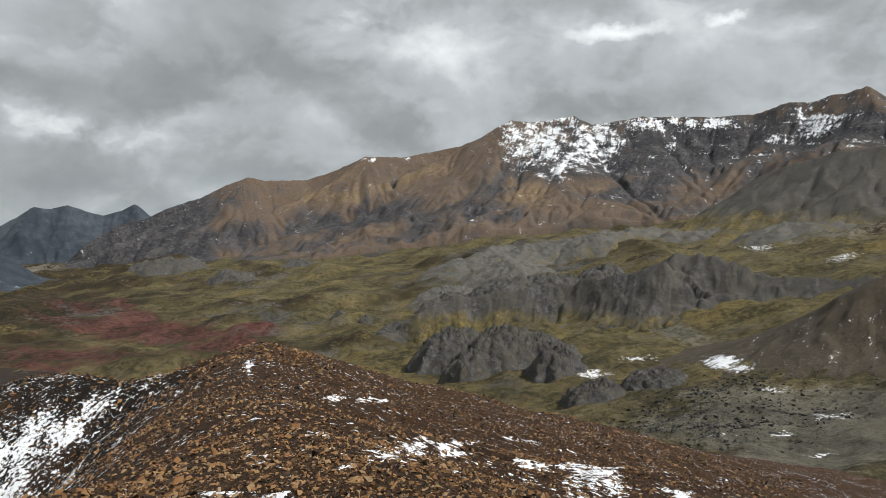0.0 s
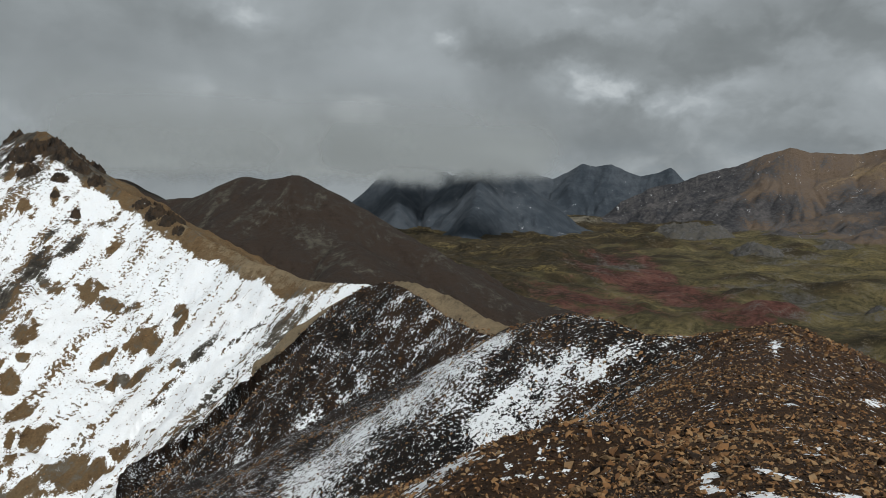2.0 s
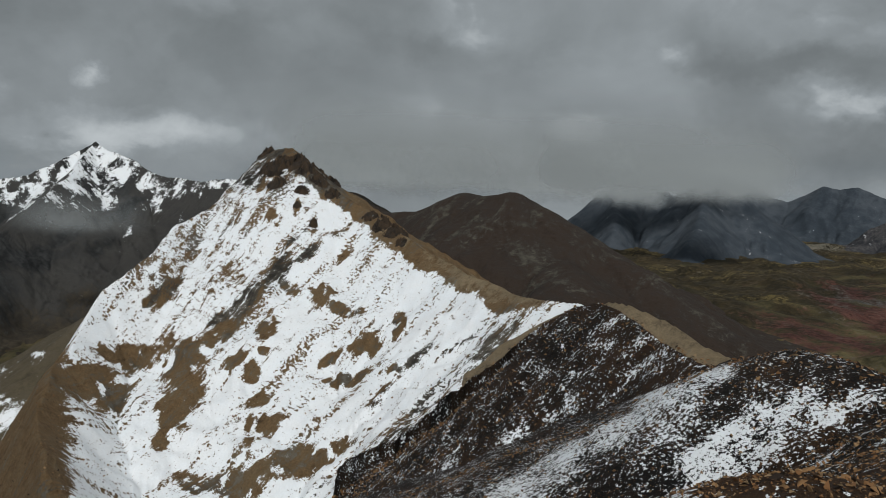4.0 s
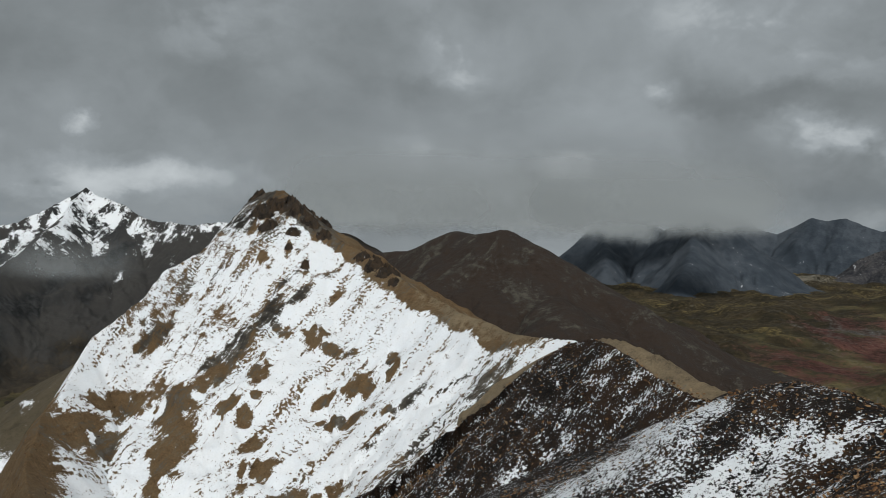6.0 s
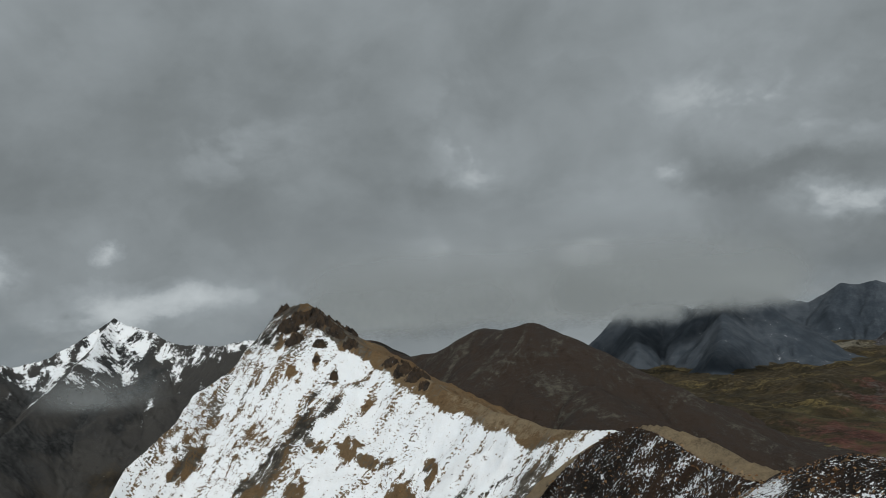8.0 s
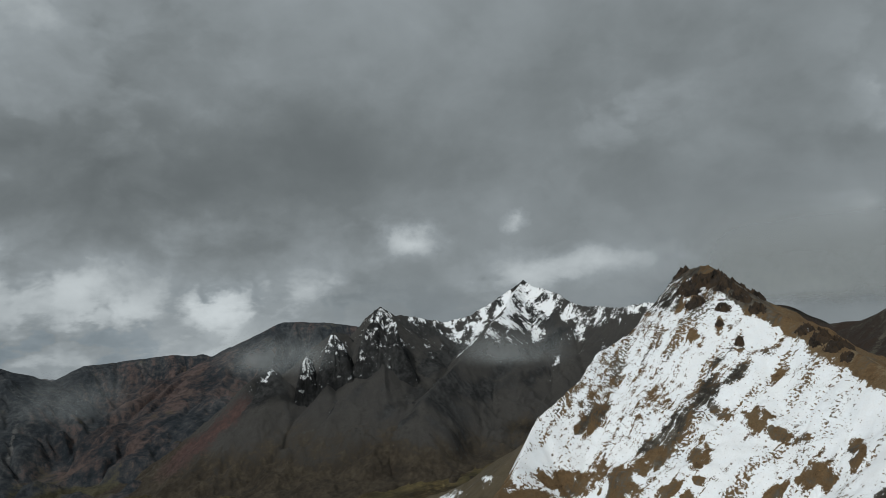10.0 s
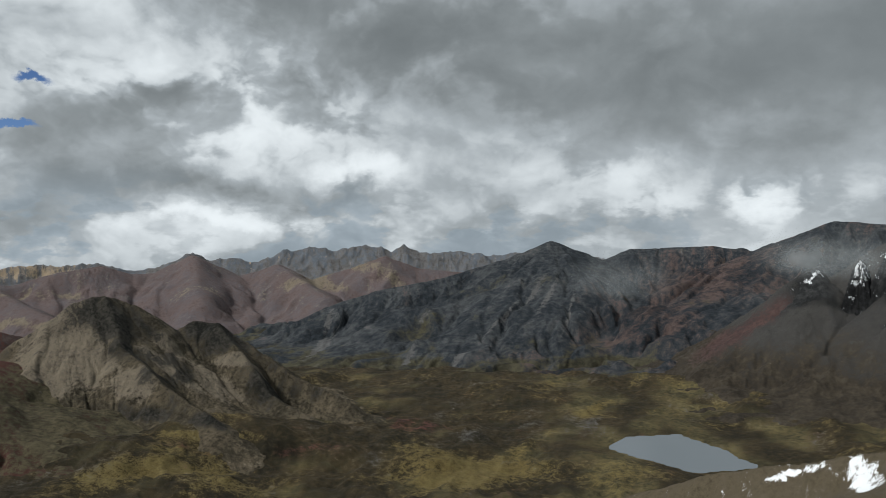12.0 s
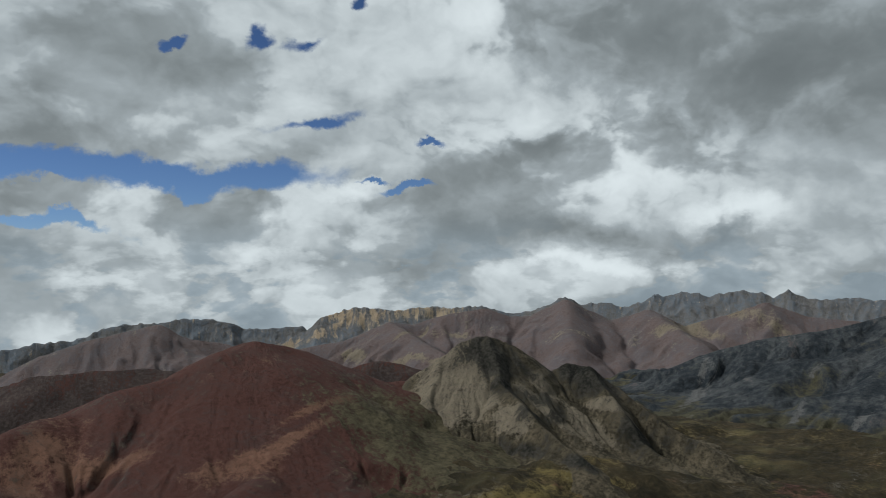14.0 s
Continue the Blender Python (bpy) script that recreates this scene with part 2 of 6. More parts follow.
    skin = n.add("ShaderNodeBsdfPrincipled", 0, {"Base Color": dim, "Roughness": gloss, "Normal": relief, "Specular IOR Level": 0.2})
    end = n.tree.nodes.new("ShaderNodeOutputMaterial")
    n.tree.links.new(skin, end.inputs[0])
    return m


SNOW = ((0.78, 0.80, 0.82), (0.70, 0.73, 0.76))
# the first layer is brown moor, darkened to stand in for cloud shadow
GRASS = terrain("puna_grass", ((0.070, 0.061, 0.030), (0.125, 0.102, 0.046)),
                [("shaded_moor", (0.028, 0.023, 0.012), (0.050, 0.037, 0.018), 0.5), ("yellow", (0.16, 0.120, 0.042), (0.13, 0.102, 0.040), 0.8), ("red", (0.066, 0.027, 0.021), (0.100, 0.044, 0.034), 0.6),
                 ("scree", (0.115, 0.108, 0.082), (0.15, 0.135, 0.105), 0.7), ("rock", (0.045, 0.044, 0.04), (0.085, 0.08, 0.072), 0.9), ("snow", *SNOW, 0.9)], 0.014, 0.55, 1.1, streak=0.0, dither=1.2)
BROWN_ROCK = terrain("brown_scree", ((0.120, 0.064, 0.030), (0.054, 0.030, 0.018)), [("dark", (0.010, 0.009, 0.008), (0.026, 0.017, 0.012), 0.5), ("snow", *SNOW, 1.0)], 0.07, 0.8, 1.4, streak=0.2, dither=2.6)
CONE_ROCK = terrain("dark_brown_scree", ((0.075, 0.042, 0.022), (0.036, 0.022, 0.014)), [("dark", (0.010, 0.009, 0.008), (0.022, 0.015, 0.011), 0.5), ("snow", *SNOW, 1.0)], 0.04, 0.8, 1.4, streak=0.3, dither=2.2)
# brown slopes, paled and greyed so that the colour holds some distance haze
RANGE_ROCK = terrain("orange_brown_slopes", ((0.150, 0.110, 0.079), (0.098, 0.076, 0.061)), [("pale", (0.19, 0.14, 0.085), (0.16, 0.115, 0.07), 0.7), ("grass", (0.10, 0.087, 0.045), (0.12, 0.10, 0.05), 0.25), ("rock", (0.038, 0.040, 0.046), (0.070, 0.066, 0.066), 0.9), ("snow", *SNOW, 1.0)], 0.010, 0.45, 0.9)
GREY_ROCK = terrain("grey_rock", ((0.115, 0.108, 0.094), (0.052, 0.049, 0.044)), [("grass", (0.10, 0.085, 0.035), (0.13, 0.10, 0.04), 0.7), ("rock", (0.035, 0.035, 0.035), (0.085, 0.083, 0.08), 0.9), ("snow", *SNOW, 0.9)], 0.018, 0.55, 0.9)
CRAG_ROCK = terrain("crag_rock", ((0.075, 0.050, 0.030), (0.035, 0.027, 0.020)), [("dark", (0.010, 0.009, 0.008), (0.030, 0.024, 0.019), 0.7), ("snow", *SNOW, 1.0)], 0.12, 0.7, 1.0)
BARE_SLOPE = terrain("bare_olive_slope", ((0.085, 0.070, 0.050), (0.060, 0.050, 0.038)), [("rock", (0.05, 0.045, 0.04), (0.11, 0.095, 0.075), 0.8), ("snow", *SNOW, 0.9)], 0.016, 0.4, 0.7)
SHELF_EARTH = terrain("tan_stony_earth", ((0.10, 0.082, 0.052), (0.075, 0.062, 0.042)), [("rock", (0.035, 0.031, 0.027), (0.065, 0.056, 0.044), 0.8), ("snow", *SNOW, 0.8)], 0.03, 0.5, 0.8)
PALE_ROCK = terrain("pale_banded_rock", ((0.155, 0.150, 0.135), (0.085, 0.082, 0.075)), [("grass", (0.10, 0.085, 0.035), (0.13, 0.10, 0.04), 0.7), ("rock", (0.04, 0.039, 0.037), (0.08, 0.078, 0.072), 0.9)], 0.022, 0.55, 0.9)
SNOW_FACE = terrain("ochre_slope", ((0.175, 0.112, 0.055), (0.115, 0.082, 0.046)), [("pale", (0.21, 0.165, 0.105), (0.17, 0.13, 0.08), 0.6), ("rock", (0.038, 0.035, 0.030), (0.095, 0.085, 0.068), 0.9), ("snow", *SNOW, 0.9)], 0.03, 0.6, 0.9, streak=0.7, runs=0.4, poke=1.0)
DARK_HILL = terrain("brown_hill", ((0.044, 0.031, 0.023), (0.026, 0.021, 0.018)), [("rock", (0.042, 0.039, 0.033), (0.064, 0.058, 0.046), 0.9), ("snow", *SNOW, 0.9)], 0.014, 0.45, 0.8)
# grey scree and lower slopes, darkened in colour for the cloud shadow on them
SPUR_ROCK_SKIN = terrain("cloud_shaded_scree", ((0.060, 0.058, 0.054), (0.034, 0.033, 0.032)), [("grass", (0.032, 0.026, 0.019), (0.045, 0.037, 0.026), 0.4), ("red", (0.055, 0.032, 0.03), (0.065, 0.04, 0.036), 0.6), ("rock", (0.016, 0.017, 0.018), (0.036, 0.037, 0.037), 0.6), ("snow", *SNOW, 1.0)], 0.014, 0.45, 0.8)
# slate rock whose base is darkened to imitate a cloud's shadow
BLUE_ROCK = terrain("slate_blue_rock", ((0.028, 0.035, 0.043), (0.054, 0.058, 0.061)), [("red", (0.056, 0.040, 0.037), (0.080, 0.058, 0.053), 0.7), ("grass", (0.044, 0.041, 0.027), (0.060, 0.055, 0.034), 0.5), ("scree", (0.14, 0.137, 0.132), (0.09, 0.09, 0.09), 0.6), ("snow", *SNOW, 0.9)], 0.008, 0.55, 1.1, streak=0.8, dither=0.9)
# the blue of these hills is distance haze, put into the base colour
FAR_HAZE = terrain("far_hills_haze_tint", ((0.034, 0.044, 0.056), (0.056, 0.066, 0.078)), [("snow", *SNOW, 0.9)], 0.003, 0.15, 0.4)
# tan is the cliffs' own; the pale grey blue is haze mixed into the rock
FAR_ROCK = terrain("far_haze_tinted_rock", ((0.175, 0.168, 0.165), (0.105, 0.120, 0.140)), [("tan", (0.44, 0.35, 0.24), (0.28, 0.22, 0.155), 0.6)], 0.006, 0.5, 1.1, streak=0.8, dither=0.8)
PURPLE = terrain("purple_earth", ((0.150, 0.112, 0.106), (0.092, 0.080, 0.085)), [("tan", (0.20, 0.165, 0.12), (0.155, 0.13, 0.10), 0.7)], 0.010, 0.5, 1.1)
OLIVE = terrain("olive_rock", ((0.058, 0.049, 0.032), (0.096, 0.078, 0.052)), [("scree", (0.20, 0.168, 0.125), (0.15, 0.126, 0.092), 0.6), ("rock", (0.018, 0.018, 0.015), (0.042, 0.038, 0.031), 0.9)], 0.022, 0.7, 1.3, streak=0.4)
# on the red hill the tan layer paints the pinkish sunlit ground
RED_EARTH = terrain("red_earth", ((0.108, 0.044, 0.034), (0.058, 0.031, 0.027)), [("tan", (0.20, 0.105, 0.07), (0.155, 0.082, 0.056), 0.6), ("rock", (0.036, 0.026, 0.024), (0.055, 0.040, 0.036), 0.8), ("grass", (0.06, 0.053, 0.03), (0.085, 0.072, 0.042), 0.7)], 0.018, 0.6, 1.2)

# ---- shaping the land ----
def lattice(ix, iy, seed):
    h = (ix.astype(np.int64) * 374761393 + iy.astype(np.int64) * 668265263 + seed * 974634541) & 0xFFFFFFFF
    h = ((h ^ (h >> 13)) * 1274126177) & 0xFFFFFFFF
    return ((h ^ (h >> 16)) & 0xFFFF) * (2 * np.pi / 65536)


def gnoise(x, y, seed=0):
    """Smooth noise, about -0.7 to 0.7."""
    ix, iy = np.floor(x), np.floor(y)
    fx, fy = x - ix, y - iy
    u, v = fx * fx * fx * (fx * (fx * 6 - 15) + 10), fy * fy * fy * (fy * (fy * 6 - 15) + 10)

    def corner(dx, dy):
        a = lattice(ix + dx, iy + dy, seed)
        return np.cos(a) * (fx - dx) + np.sin(a) * (fy - dy)

    low = corner(0, 0) * (1 - u) + corner(1, 0) * u
    high = corner(0, 1) * (1 - u) + corner(1, 1) * u
    return low * (1 - v) + high * v


def fbm(x, y, seed=0, octaves=5, gain=0.5):
    total, a = 0.0, 1.0
    for k in range(octaves):
        total = total + a * gnoise(x * 2 ** k + 17.3 * k, y * 2 ** k - 9.1 * k, seed + k)
        a *= gain
    return total


def ridged(x, y, seed=0, octaves=5, gain=0.5):
    total, a, norm = 0.0, 1.0, 0.0
    for k in range(octaves):
        total = total + a * (1 - np.abs(gnoise(x * 2 ** k + 5.7 * k, y * 2 ** k + 3.9 * k, seed + k)) * 2)
        norm += a
        a *= gain
    return total / norm


def smooth(v, lo, hi):
    t = np.clip((v - lo) / (hi - lo), 0, 1)
    return t * t * (3 - 2 * t)


def crest_height(x, y, lines, slope, drop, foot, cap=1.0, round_top=0.0):
    """Height of a mountain whose crests run along the lines, how far each place lies from the nearest crest and from the
    first one (below zero on its left side), and how far along the crest it lies. A slope may be a pair: left and right of its
    line; cap steepens the slope beyond a line's start."""
    best, far, first = np.full(x.shape, -1e9), np.full(x.shape, 1e9), np.full(x.shape, 1e9)
    along = np.zeros(x.shape)
    for k, line in enumerate(lines):
        s = slope[min(k, len(slope) - 1)]
        past, beyond = k * 3000.0, None
        for (ax, ay, az), (bx, by, bz) in zip(line, line[1:]):
            dx, dy = bx - ax, by - ay
            length = math.hypot(dx, dy) + 1e-6
            raw = ((x - ax) * dx + (y - ay) * dy) / length ** 2
            beyond = raw < 0 if beyond is None else beyond
            t = np.clip(raw, 0, 1)
            dist = np.hypot(x - ax - t * dx, y - ay - t * dy)
            turn = (x - ax) * dy - (y - ay) * dx
            steep = (np.where(turn < 0, s[0], s[1]) if isinstance(s, tuple) else s) * np.where(beyond, cap, 1.0)
            run = np.hypot(dist, round_top) - round_top
            z = az + t * (bz - az) - drop * (1 - np.exp(-steep * run / drop)) - foot * run
            over = z > best
            along = np.where(over, past + np.clip(raw, -0.5, 1.5) * length, along)
            best, far = np.where(over, z, best), np.minimum(far, dist)
            if k == 0:
                first = np.where(dist < np.abs(first), np.where(turn < 0, -dist, dist), first)
            past += length
    return best, far, first, along


def ground_weights():
    p = np.array(GROUND, float)
    d = np.hypot(p[:, None, 0] - p[None, :, 0], p[:, None, 1] - p[None, :, 1])
    a = np.block([[d - 15 * np.eye(len(p)), np.ones((len(p), 1))], [np.ones((1, len(p))), np.zeros((1, 1))]])
    return p, np.linalg.solve(a, np.append(p[:, 2], 0))


GP, GW = None, None


def ground_height(x, y):
    global GP, GW
    if GP is None:
        GP, GW = ground_weights()
    z = np.full(x.shape, GW[-1])
    for (px, py, _), w in zip(GP, GW):
        z = z + w * np.hypot(x - px, y - py)
    return z


def sheet(name, x, y, z, material, masks, parent=None, keep=None):
    """A mesh over a grid of places (rows by columns), with its masks as attributes."""
    rows, cols = x.shape
    index = np.arange(rows * cols).reshape(rows, cols)
    quads = np.stack([index[:-1, :-1], index[:-1, 1:], index[1:, 1:], index[1:, :-1]], -1).reshape(-1, 4)
    if keep is not None:
        quads = quads[keep.ravel()[quads].any(axis=1)]
    used, inverse = np.unique(quads, return_inverse=True)
    co = np.stack([x, y, z], -1).reshape(-1, 3)[used]
    quads = inverse.reshape(-1, 4)
    mesh = bpy.data.meshes.new(name)
    mesh.vertices.add(len(co))
    mesh.vertices.foreach_set("co", co.astype(np.float32).ravel())
    mesh.loops.add(quads.size)
    mesh.loops.foreach_set("vertex_index", quads.astype(np.int32).ravel())
    mesh.polygons.add(len(quads))
    mesh.polygons.foreach_set("loop_start", np.arange(0, quads.size, 4, dtype=np.int32))
    mesh.polygons.foreach_set("use_smooth", np.ones(len(quads), bool))
    mesh.update(calc_edges=True)
    for key, value in masks.items():
        layer = mesh.attributes.new(key, "FLOAT", "POINT")
        layer.data.foreach_set("value", np.broadcast_to(value, x.shape).ravel()[used].astype(np.float32))
    mesh.materials.append(material)
    ob = new(name, mesh)
    ob.parent = parent
    return ob


def fan(az0, az1, r0, r1, na, nr, power=1.0):
    """A grid of places between two bearings (to the left of the y axis) and two distances."""
    a = np.radians(np.linspace(az1, az0, na))[None, :]
    if power == 0:
        r = np.geomspace(r0, r1, nr)[:, None]
    else:
        r = (r0 + (r1 - r0) * np.linspace(0, 1, nr) ** power)[:, None]
    return -np.sin(a) * r, np.cos(a) * r


def land_height(x, y, lines, slope=(0.7,), drop=500.0, foot=0.15, cap=1.0, round_top=0.0, jag=(8, 60), gully=(20, 160), seed=1, limit=None):
    wx = x + gully[1] * 0.25 * fbm(x / gully[1], y / gully[1], seed + 40, 3)
    wy = y + gully[1] * 0.25 * fbm(x / gully[1], y / gully[1], seed + 50, 3)
    z, d, side, along = crest_height(wx * 0.5 + x * 0.5, wy * 0.5 + y * 0.5, lines, slope, drop, foot, cap, round_top)
    if limit:
        # one crest is an edge: the land right of it falls away from that crest alone
        rim, _, out, _ = crest_height(x, y, [lines[limit[0]]], (limit[1],), drop, foot)
        z = np.where(out > 0, np.minimum(z, rim), z)
    low = smooth(d, 0, gully[1])
    # gullies run down from the crest; broad hollows and small crags lie over them
    runnel = ridged((along + 0.3 * gully[1] * fbm(wx / gully[1], wy / gully[1], seed + 60, 3)) / (0.6 * gully[1]), d / (3.0 * gully[1]), seed + 70, 4)
    z = z + gully[0] * low * (ridged(wx / gully[1], wy / gully[1], seed, 4, 0.42) - 0.75) * 0.8
    z = z + gully[0] * 0.75 * smooth(d, 0, 0.6 * gully[1]) * (runnel - 0.75)
    z = z + jag[0] * (ridged(x / jag[1], y / jag[1], seed + 9, 4) - 0.75) * (0.45 + 0.55 * low)
    return z, d, side, along


def erode(z, x, y, rounds, bite, seed):
    """Rain runs down the slopes, cuts gullies and lays its load down where the land grows gentle."""
    rng = np.random.default_rng(seed)
    rows, cols = z.shape
    z = z.copy()
    flat = z.ravel()
    gap_r = np.gradient(np.hypot(x, y).mean(axis=1))
    gap_a = np.hypot(np.diff(x, axis=1), np.diff(y, axis=1)).mean(axis=1)
    stride = 0.5 * float(np.mean(gap_r) + np.mean(gap_a))
    count = rows * cols // 22

    def sample(i, j):
        a, b = np.clip(i.astype(int), 0, rows - 2), np.clip(j.astype(int), 0, cols - 2)
        p, fi, fj = a * cols + b, i - a, j - b
        z00, z01, z10, z11 = flat[p], flat[p + 1], flat[p + cols], flat[p + cols + 1]
        low, high = z00 + (z01 - z00) * fj, z10 + (z11 - z10) * fj
        return a, p, fi, fj, low + (high - low) * fi, (high - low) / gap_r[a], ((z01 - z00) * (1 - fi) + (z11 - z10) * fi) / gap_a[a]

    for _ in range(rounds):
        i, j = rng.uniform(2, rows - 3, count), rng.uniform(2, cols - 3, count)
        load, vr, va = np.zeros(count), np.zeros(count), np.zeros(count)
        for run in range(70):
            a, p, fi, fj, h, gr, ga = sample(i, j)
            vr, va = 0.35 * vr - gr, 0.35 * va - ga
            speed = np.hypot(vr, va) + 1e-6
            vr, va = vr / speed * np.minimum(speed, 1.0), va / speed * np.minimum(speed, 1.0)
            norm = np.hypot(vr, va) + 1e-6
            i2 = np.clip(i + vr / norm * stride / gap_r[a], 1, rows - 2.01)
            j2 = np.clip(j + va / norm * stride / gap_a[a], 1, cols - 2.01)
            fall = h - sample(i2, j2)[4]
            want = bite * (0.3 + 0.15 * run) * np.clip(fall / stride, 0, 1.2)
            cut = np.where(fall < 0, -np.minimum(load, -fall), np.clip(0.25 * (want - load), -0.3 * load, 0.45 * np.maximum(fall, 0)))
            load = load + cut
            delta = np.zeros(rows * cols)
            for q, w in ((0, (1 - fi) * (1 - fj)), (1, (1 - fi) * fj), (cols, fi * (1 - fj)), (cols + 1, fi * fj)):
                delta += np.bincount(p + q, cut * w, rows * cols)
            flat -= np.clip(delta, -0.5 * bite, 0.5 * bite)
            i, j = i2, j2
    z[1:-1, 1:-1] = 0.5 * z[1:-1, 1:-1] + 0.125 * (z[2:, 1:-1] + z[:-2, 1:-1] + z[1:-1, 2:] + z[1:-1, :-2])
    return z


def mountain(name, area, material, masks, label="", category="mountain", sink=75, power=1.0, pieces=(), craggy=0.2, rain=None, **shape):
    """pieces: names of the parts that it is made of, each with the bearings, as shares of the whole, between which it lies."""
    x, y = fan(*area, power=power) if len(area) == 6 else area
    z, d, side, along = land_height(x, y, CREST[name], **shape)
    if rain:
        worn = erode(z, x, y, rain[0], rain[1], 5)
        z = z + (worn - z) * smooth(d, 0, rain[2])
    # the skirt of the mountain dives below the ground all round
    rows, cols = x.shape
    u, v = np.linspace(0, 1, cols)[None, :], np.linspace(0, 1, rows)[:, None]
    rim = np.maximum(1 - smooth(np.minimum(u, 1 - u), 0, 0.05), 1 - smooth(np.minimum(v, 1 - v), 0, 0.10))
    if power:
        z = z - rim * 0.16 * np.hypot(x, y)
    # and its foot runs out gently
    rise = z - ground_height(x, y)
    if power:
        z = np.where(rise > 0, z - 0.6 * rise * np.exp(-(rise / 45) ** 2), z)
    keep = rise > -sink
    paint = masks(x, y, z, d, side, along)
    paint.setdefault("across", along), paint.setdefault("down", d)
    if "rock" in paint and craggy:
        # bare rock stands where it is too steep for earth to lie
        gap_r = np.gradient(np.hypot(x, y), axis=0) + 1e-6
        gap_a = np.hypot(np.gradient(x, axis=1), np.gradient(y, axis=1)) + 1e-6
        steep = np.hypot(np.gradient(z, axis=0) / gap_r, np.gradient(z, axis=1) / gap_a)
        paint["rock"] = paint["rock"] + craggy * np.clip((steep - np.median(steep)) / (np.std(steep) + 1e-6), -1.0, 1.5)
    if not pieces:
        return tagged(sheet(name, x, y, z, material, paint, keep=keep), label, category)
    whole = new(name)
    for piece, a, b in pieces:
        cut = slice(int(a * (cols - 1)), int(b * (cols - 1)) + 1)
        sheet(piece, x[:, cut], y[:, cut], z[:, cut], material, {k: np.broadcast_to(m, x.shape)[:, cut] for k, m in paint.items()}, parent=whole, keep=keep[:, cut])
    return tagged(whole, label, category)

# ---- the plan: heights of the valley floor, and the crests, in metres from the camera's first place ----
# crags: place, half width, half depth, height, turn
CRAGS = [(-441, 395, 17, 19.2, 11.7, 10, 28), (-443, 382, 5, 14.4, 11.7, 11.2, 29), (-424, 396, 12, 16.8, 10.4, 11.2, 27), (-436, 368, -12, 12, 10.4, 13.8, 30), (-435, 353, -26, 10.8, 7.8, 10, 31), (-399, 393, 1, 13.2, 7.8, 10, 25), (-384, 391, -6, 8.4, 6.5, 10, 24), (-339, 382, -22, 7.2, 5.2, 8.8, 22), (-323, 379, -27, 9.6, 6.5, 12.5, 20), (-308, 375, -34, 9.6, 6.5, 12.5, 19), (-388, 376, -25, 4.8, 3.9, 10, 26), (-405, 372, -16, 9.6, 6.5, 10, 27)]
CRAGS += [(-403, 351, 2, 14, 10, 15, 28), (-402, 360, 6, 14, 10, 13, 28), (-394, 364, 8, 15, 10, 12, 27), (-381, 363, 5, 13, 9, 11, 25), (-368, 362, -4, 11, 8, 10, 24), (-353, 359, -12, 9, 7, 9, 22), (-389, 343, -8, 11, 8, 13, 28)]
CRAGS += [(-369, 347, -11, 8, 6, 8, 26), (-319, 359, -25, 9, 7, 9, 20), (-306, 354, -29, 9, 7, 10, 20), (-295, 351, -33, 8, 6, 9, 19), (-284, 347, -38, 6, 5, 7, 18), (-340.5, 330.5, -30, 4, 4, 11, 25), (-359, 334, -20, 4, 4, 8, 25)]
PINNACLES = [(-1831, 611, -188, 92, 203), (-1836, 491, -179, 56, 134), (-1833, 420, -219, 36, 128)]
BOULDERS = [(374, 445, 150, 60, 20), (296, 477, 90, 50, 0), (421, 565, 120, 50, 10)]
# low clouds: middle, half width and half height, thickness
VEILS = [(-1577, 2569, 150, 1197, 330, 1.1), (-905, 2400, 95, 560, 185, 1.05), (-1000, 1197, 40, 301, 98, 0.8), (-1747, 343, -88, 198, 82, 0.34), (-1369, 749, -84, 185, 69, 0.38), (-2247, -121, -189, 217, 110, 0.34)]
LAKE = [(-1239, -78), (-1311, -49), (-1353, 40), (-1314, 77), (-1274, 117), (-1215, 153), (-1157, 61), (-1186, 10), (-1214, -44)]
GROUND = []
GROUND += [
    (201, 1149, -245),
    (-63, 1905, -250),
    (-329, 2598, -245),
    (325, 2975, -235),
    (-92, 3200, -240),
    (996, 3797, -200),
    (1480, 3446, -165),
    (2239, 3375, -110),
    (632, 1233, -230),
    (569, 1497, -235),
    (585, 829, -215),
    (358, 707, -215),
    (1648, 2688, -160),
    (1229, 1411, -165),
    (1088, 1040, -150),
    (441, 478, -170),
    (285, 476, -180),
    (325, 403, -165),
    (285, 292, -150),
    (274, 661, -215),
    (-718, 2376, -250),
    (-1041, 3425, -255),
    (-364, 1945, -245),
    (-319, 1438, -240),
    (-1100, 2854, -250),
    (-542, 1591, -235),
    (-1241, 37, -383),
    (-1469, -632, -390),
    (-1582, -426, -392),
    (-1904, -148, -385)]
GROUND += [
    (-1976, 66, -380),
    (-1205, -419, -385),
    (-979, -339, -375),
    (-908, -542, -365),
    (-1050, -116, -375),
    (-1703, 303, -370),
    (-1813, 570, -340),
    (-1479, -282, -388),
    (-1324, -69, -381),
    (-1289, 141, -381),
    (-1355, -549, -385),
    (-1526, -388, -390),
    (-918, -739, -365),
    (-710, -823, -340),
    (-547, -966, -320),
    (-927, -680, -300),
    (-844, -782, -283),
    (-1034, -570, -322),
    (0, 0, -60),
    (150, 150, -130),
    (-150, 120, -160),
    (0, -250, -120),
    (-300, 0, -230),
    (300, 0, -120),
    (0, -1900, -380),
    (2500, -2500, -150),
    (0, -4500, -560),
    (4800, 0, -100),
    (4500, 3000, -80),
    (-4800, 0, -470)]
GROUND += [
    (-4600, -1800, -560),
    (-3300, -3400, -600),
    (-2600, -2000, -500),
    (-1300, -3300, -560),
    (-3000, 3500, -300),
    (-1500, 4600, -260),
    (2000, 4500, -180)]
CREST = {}
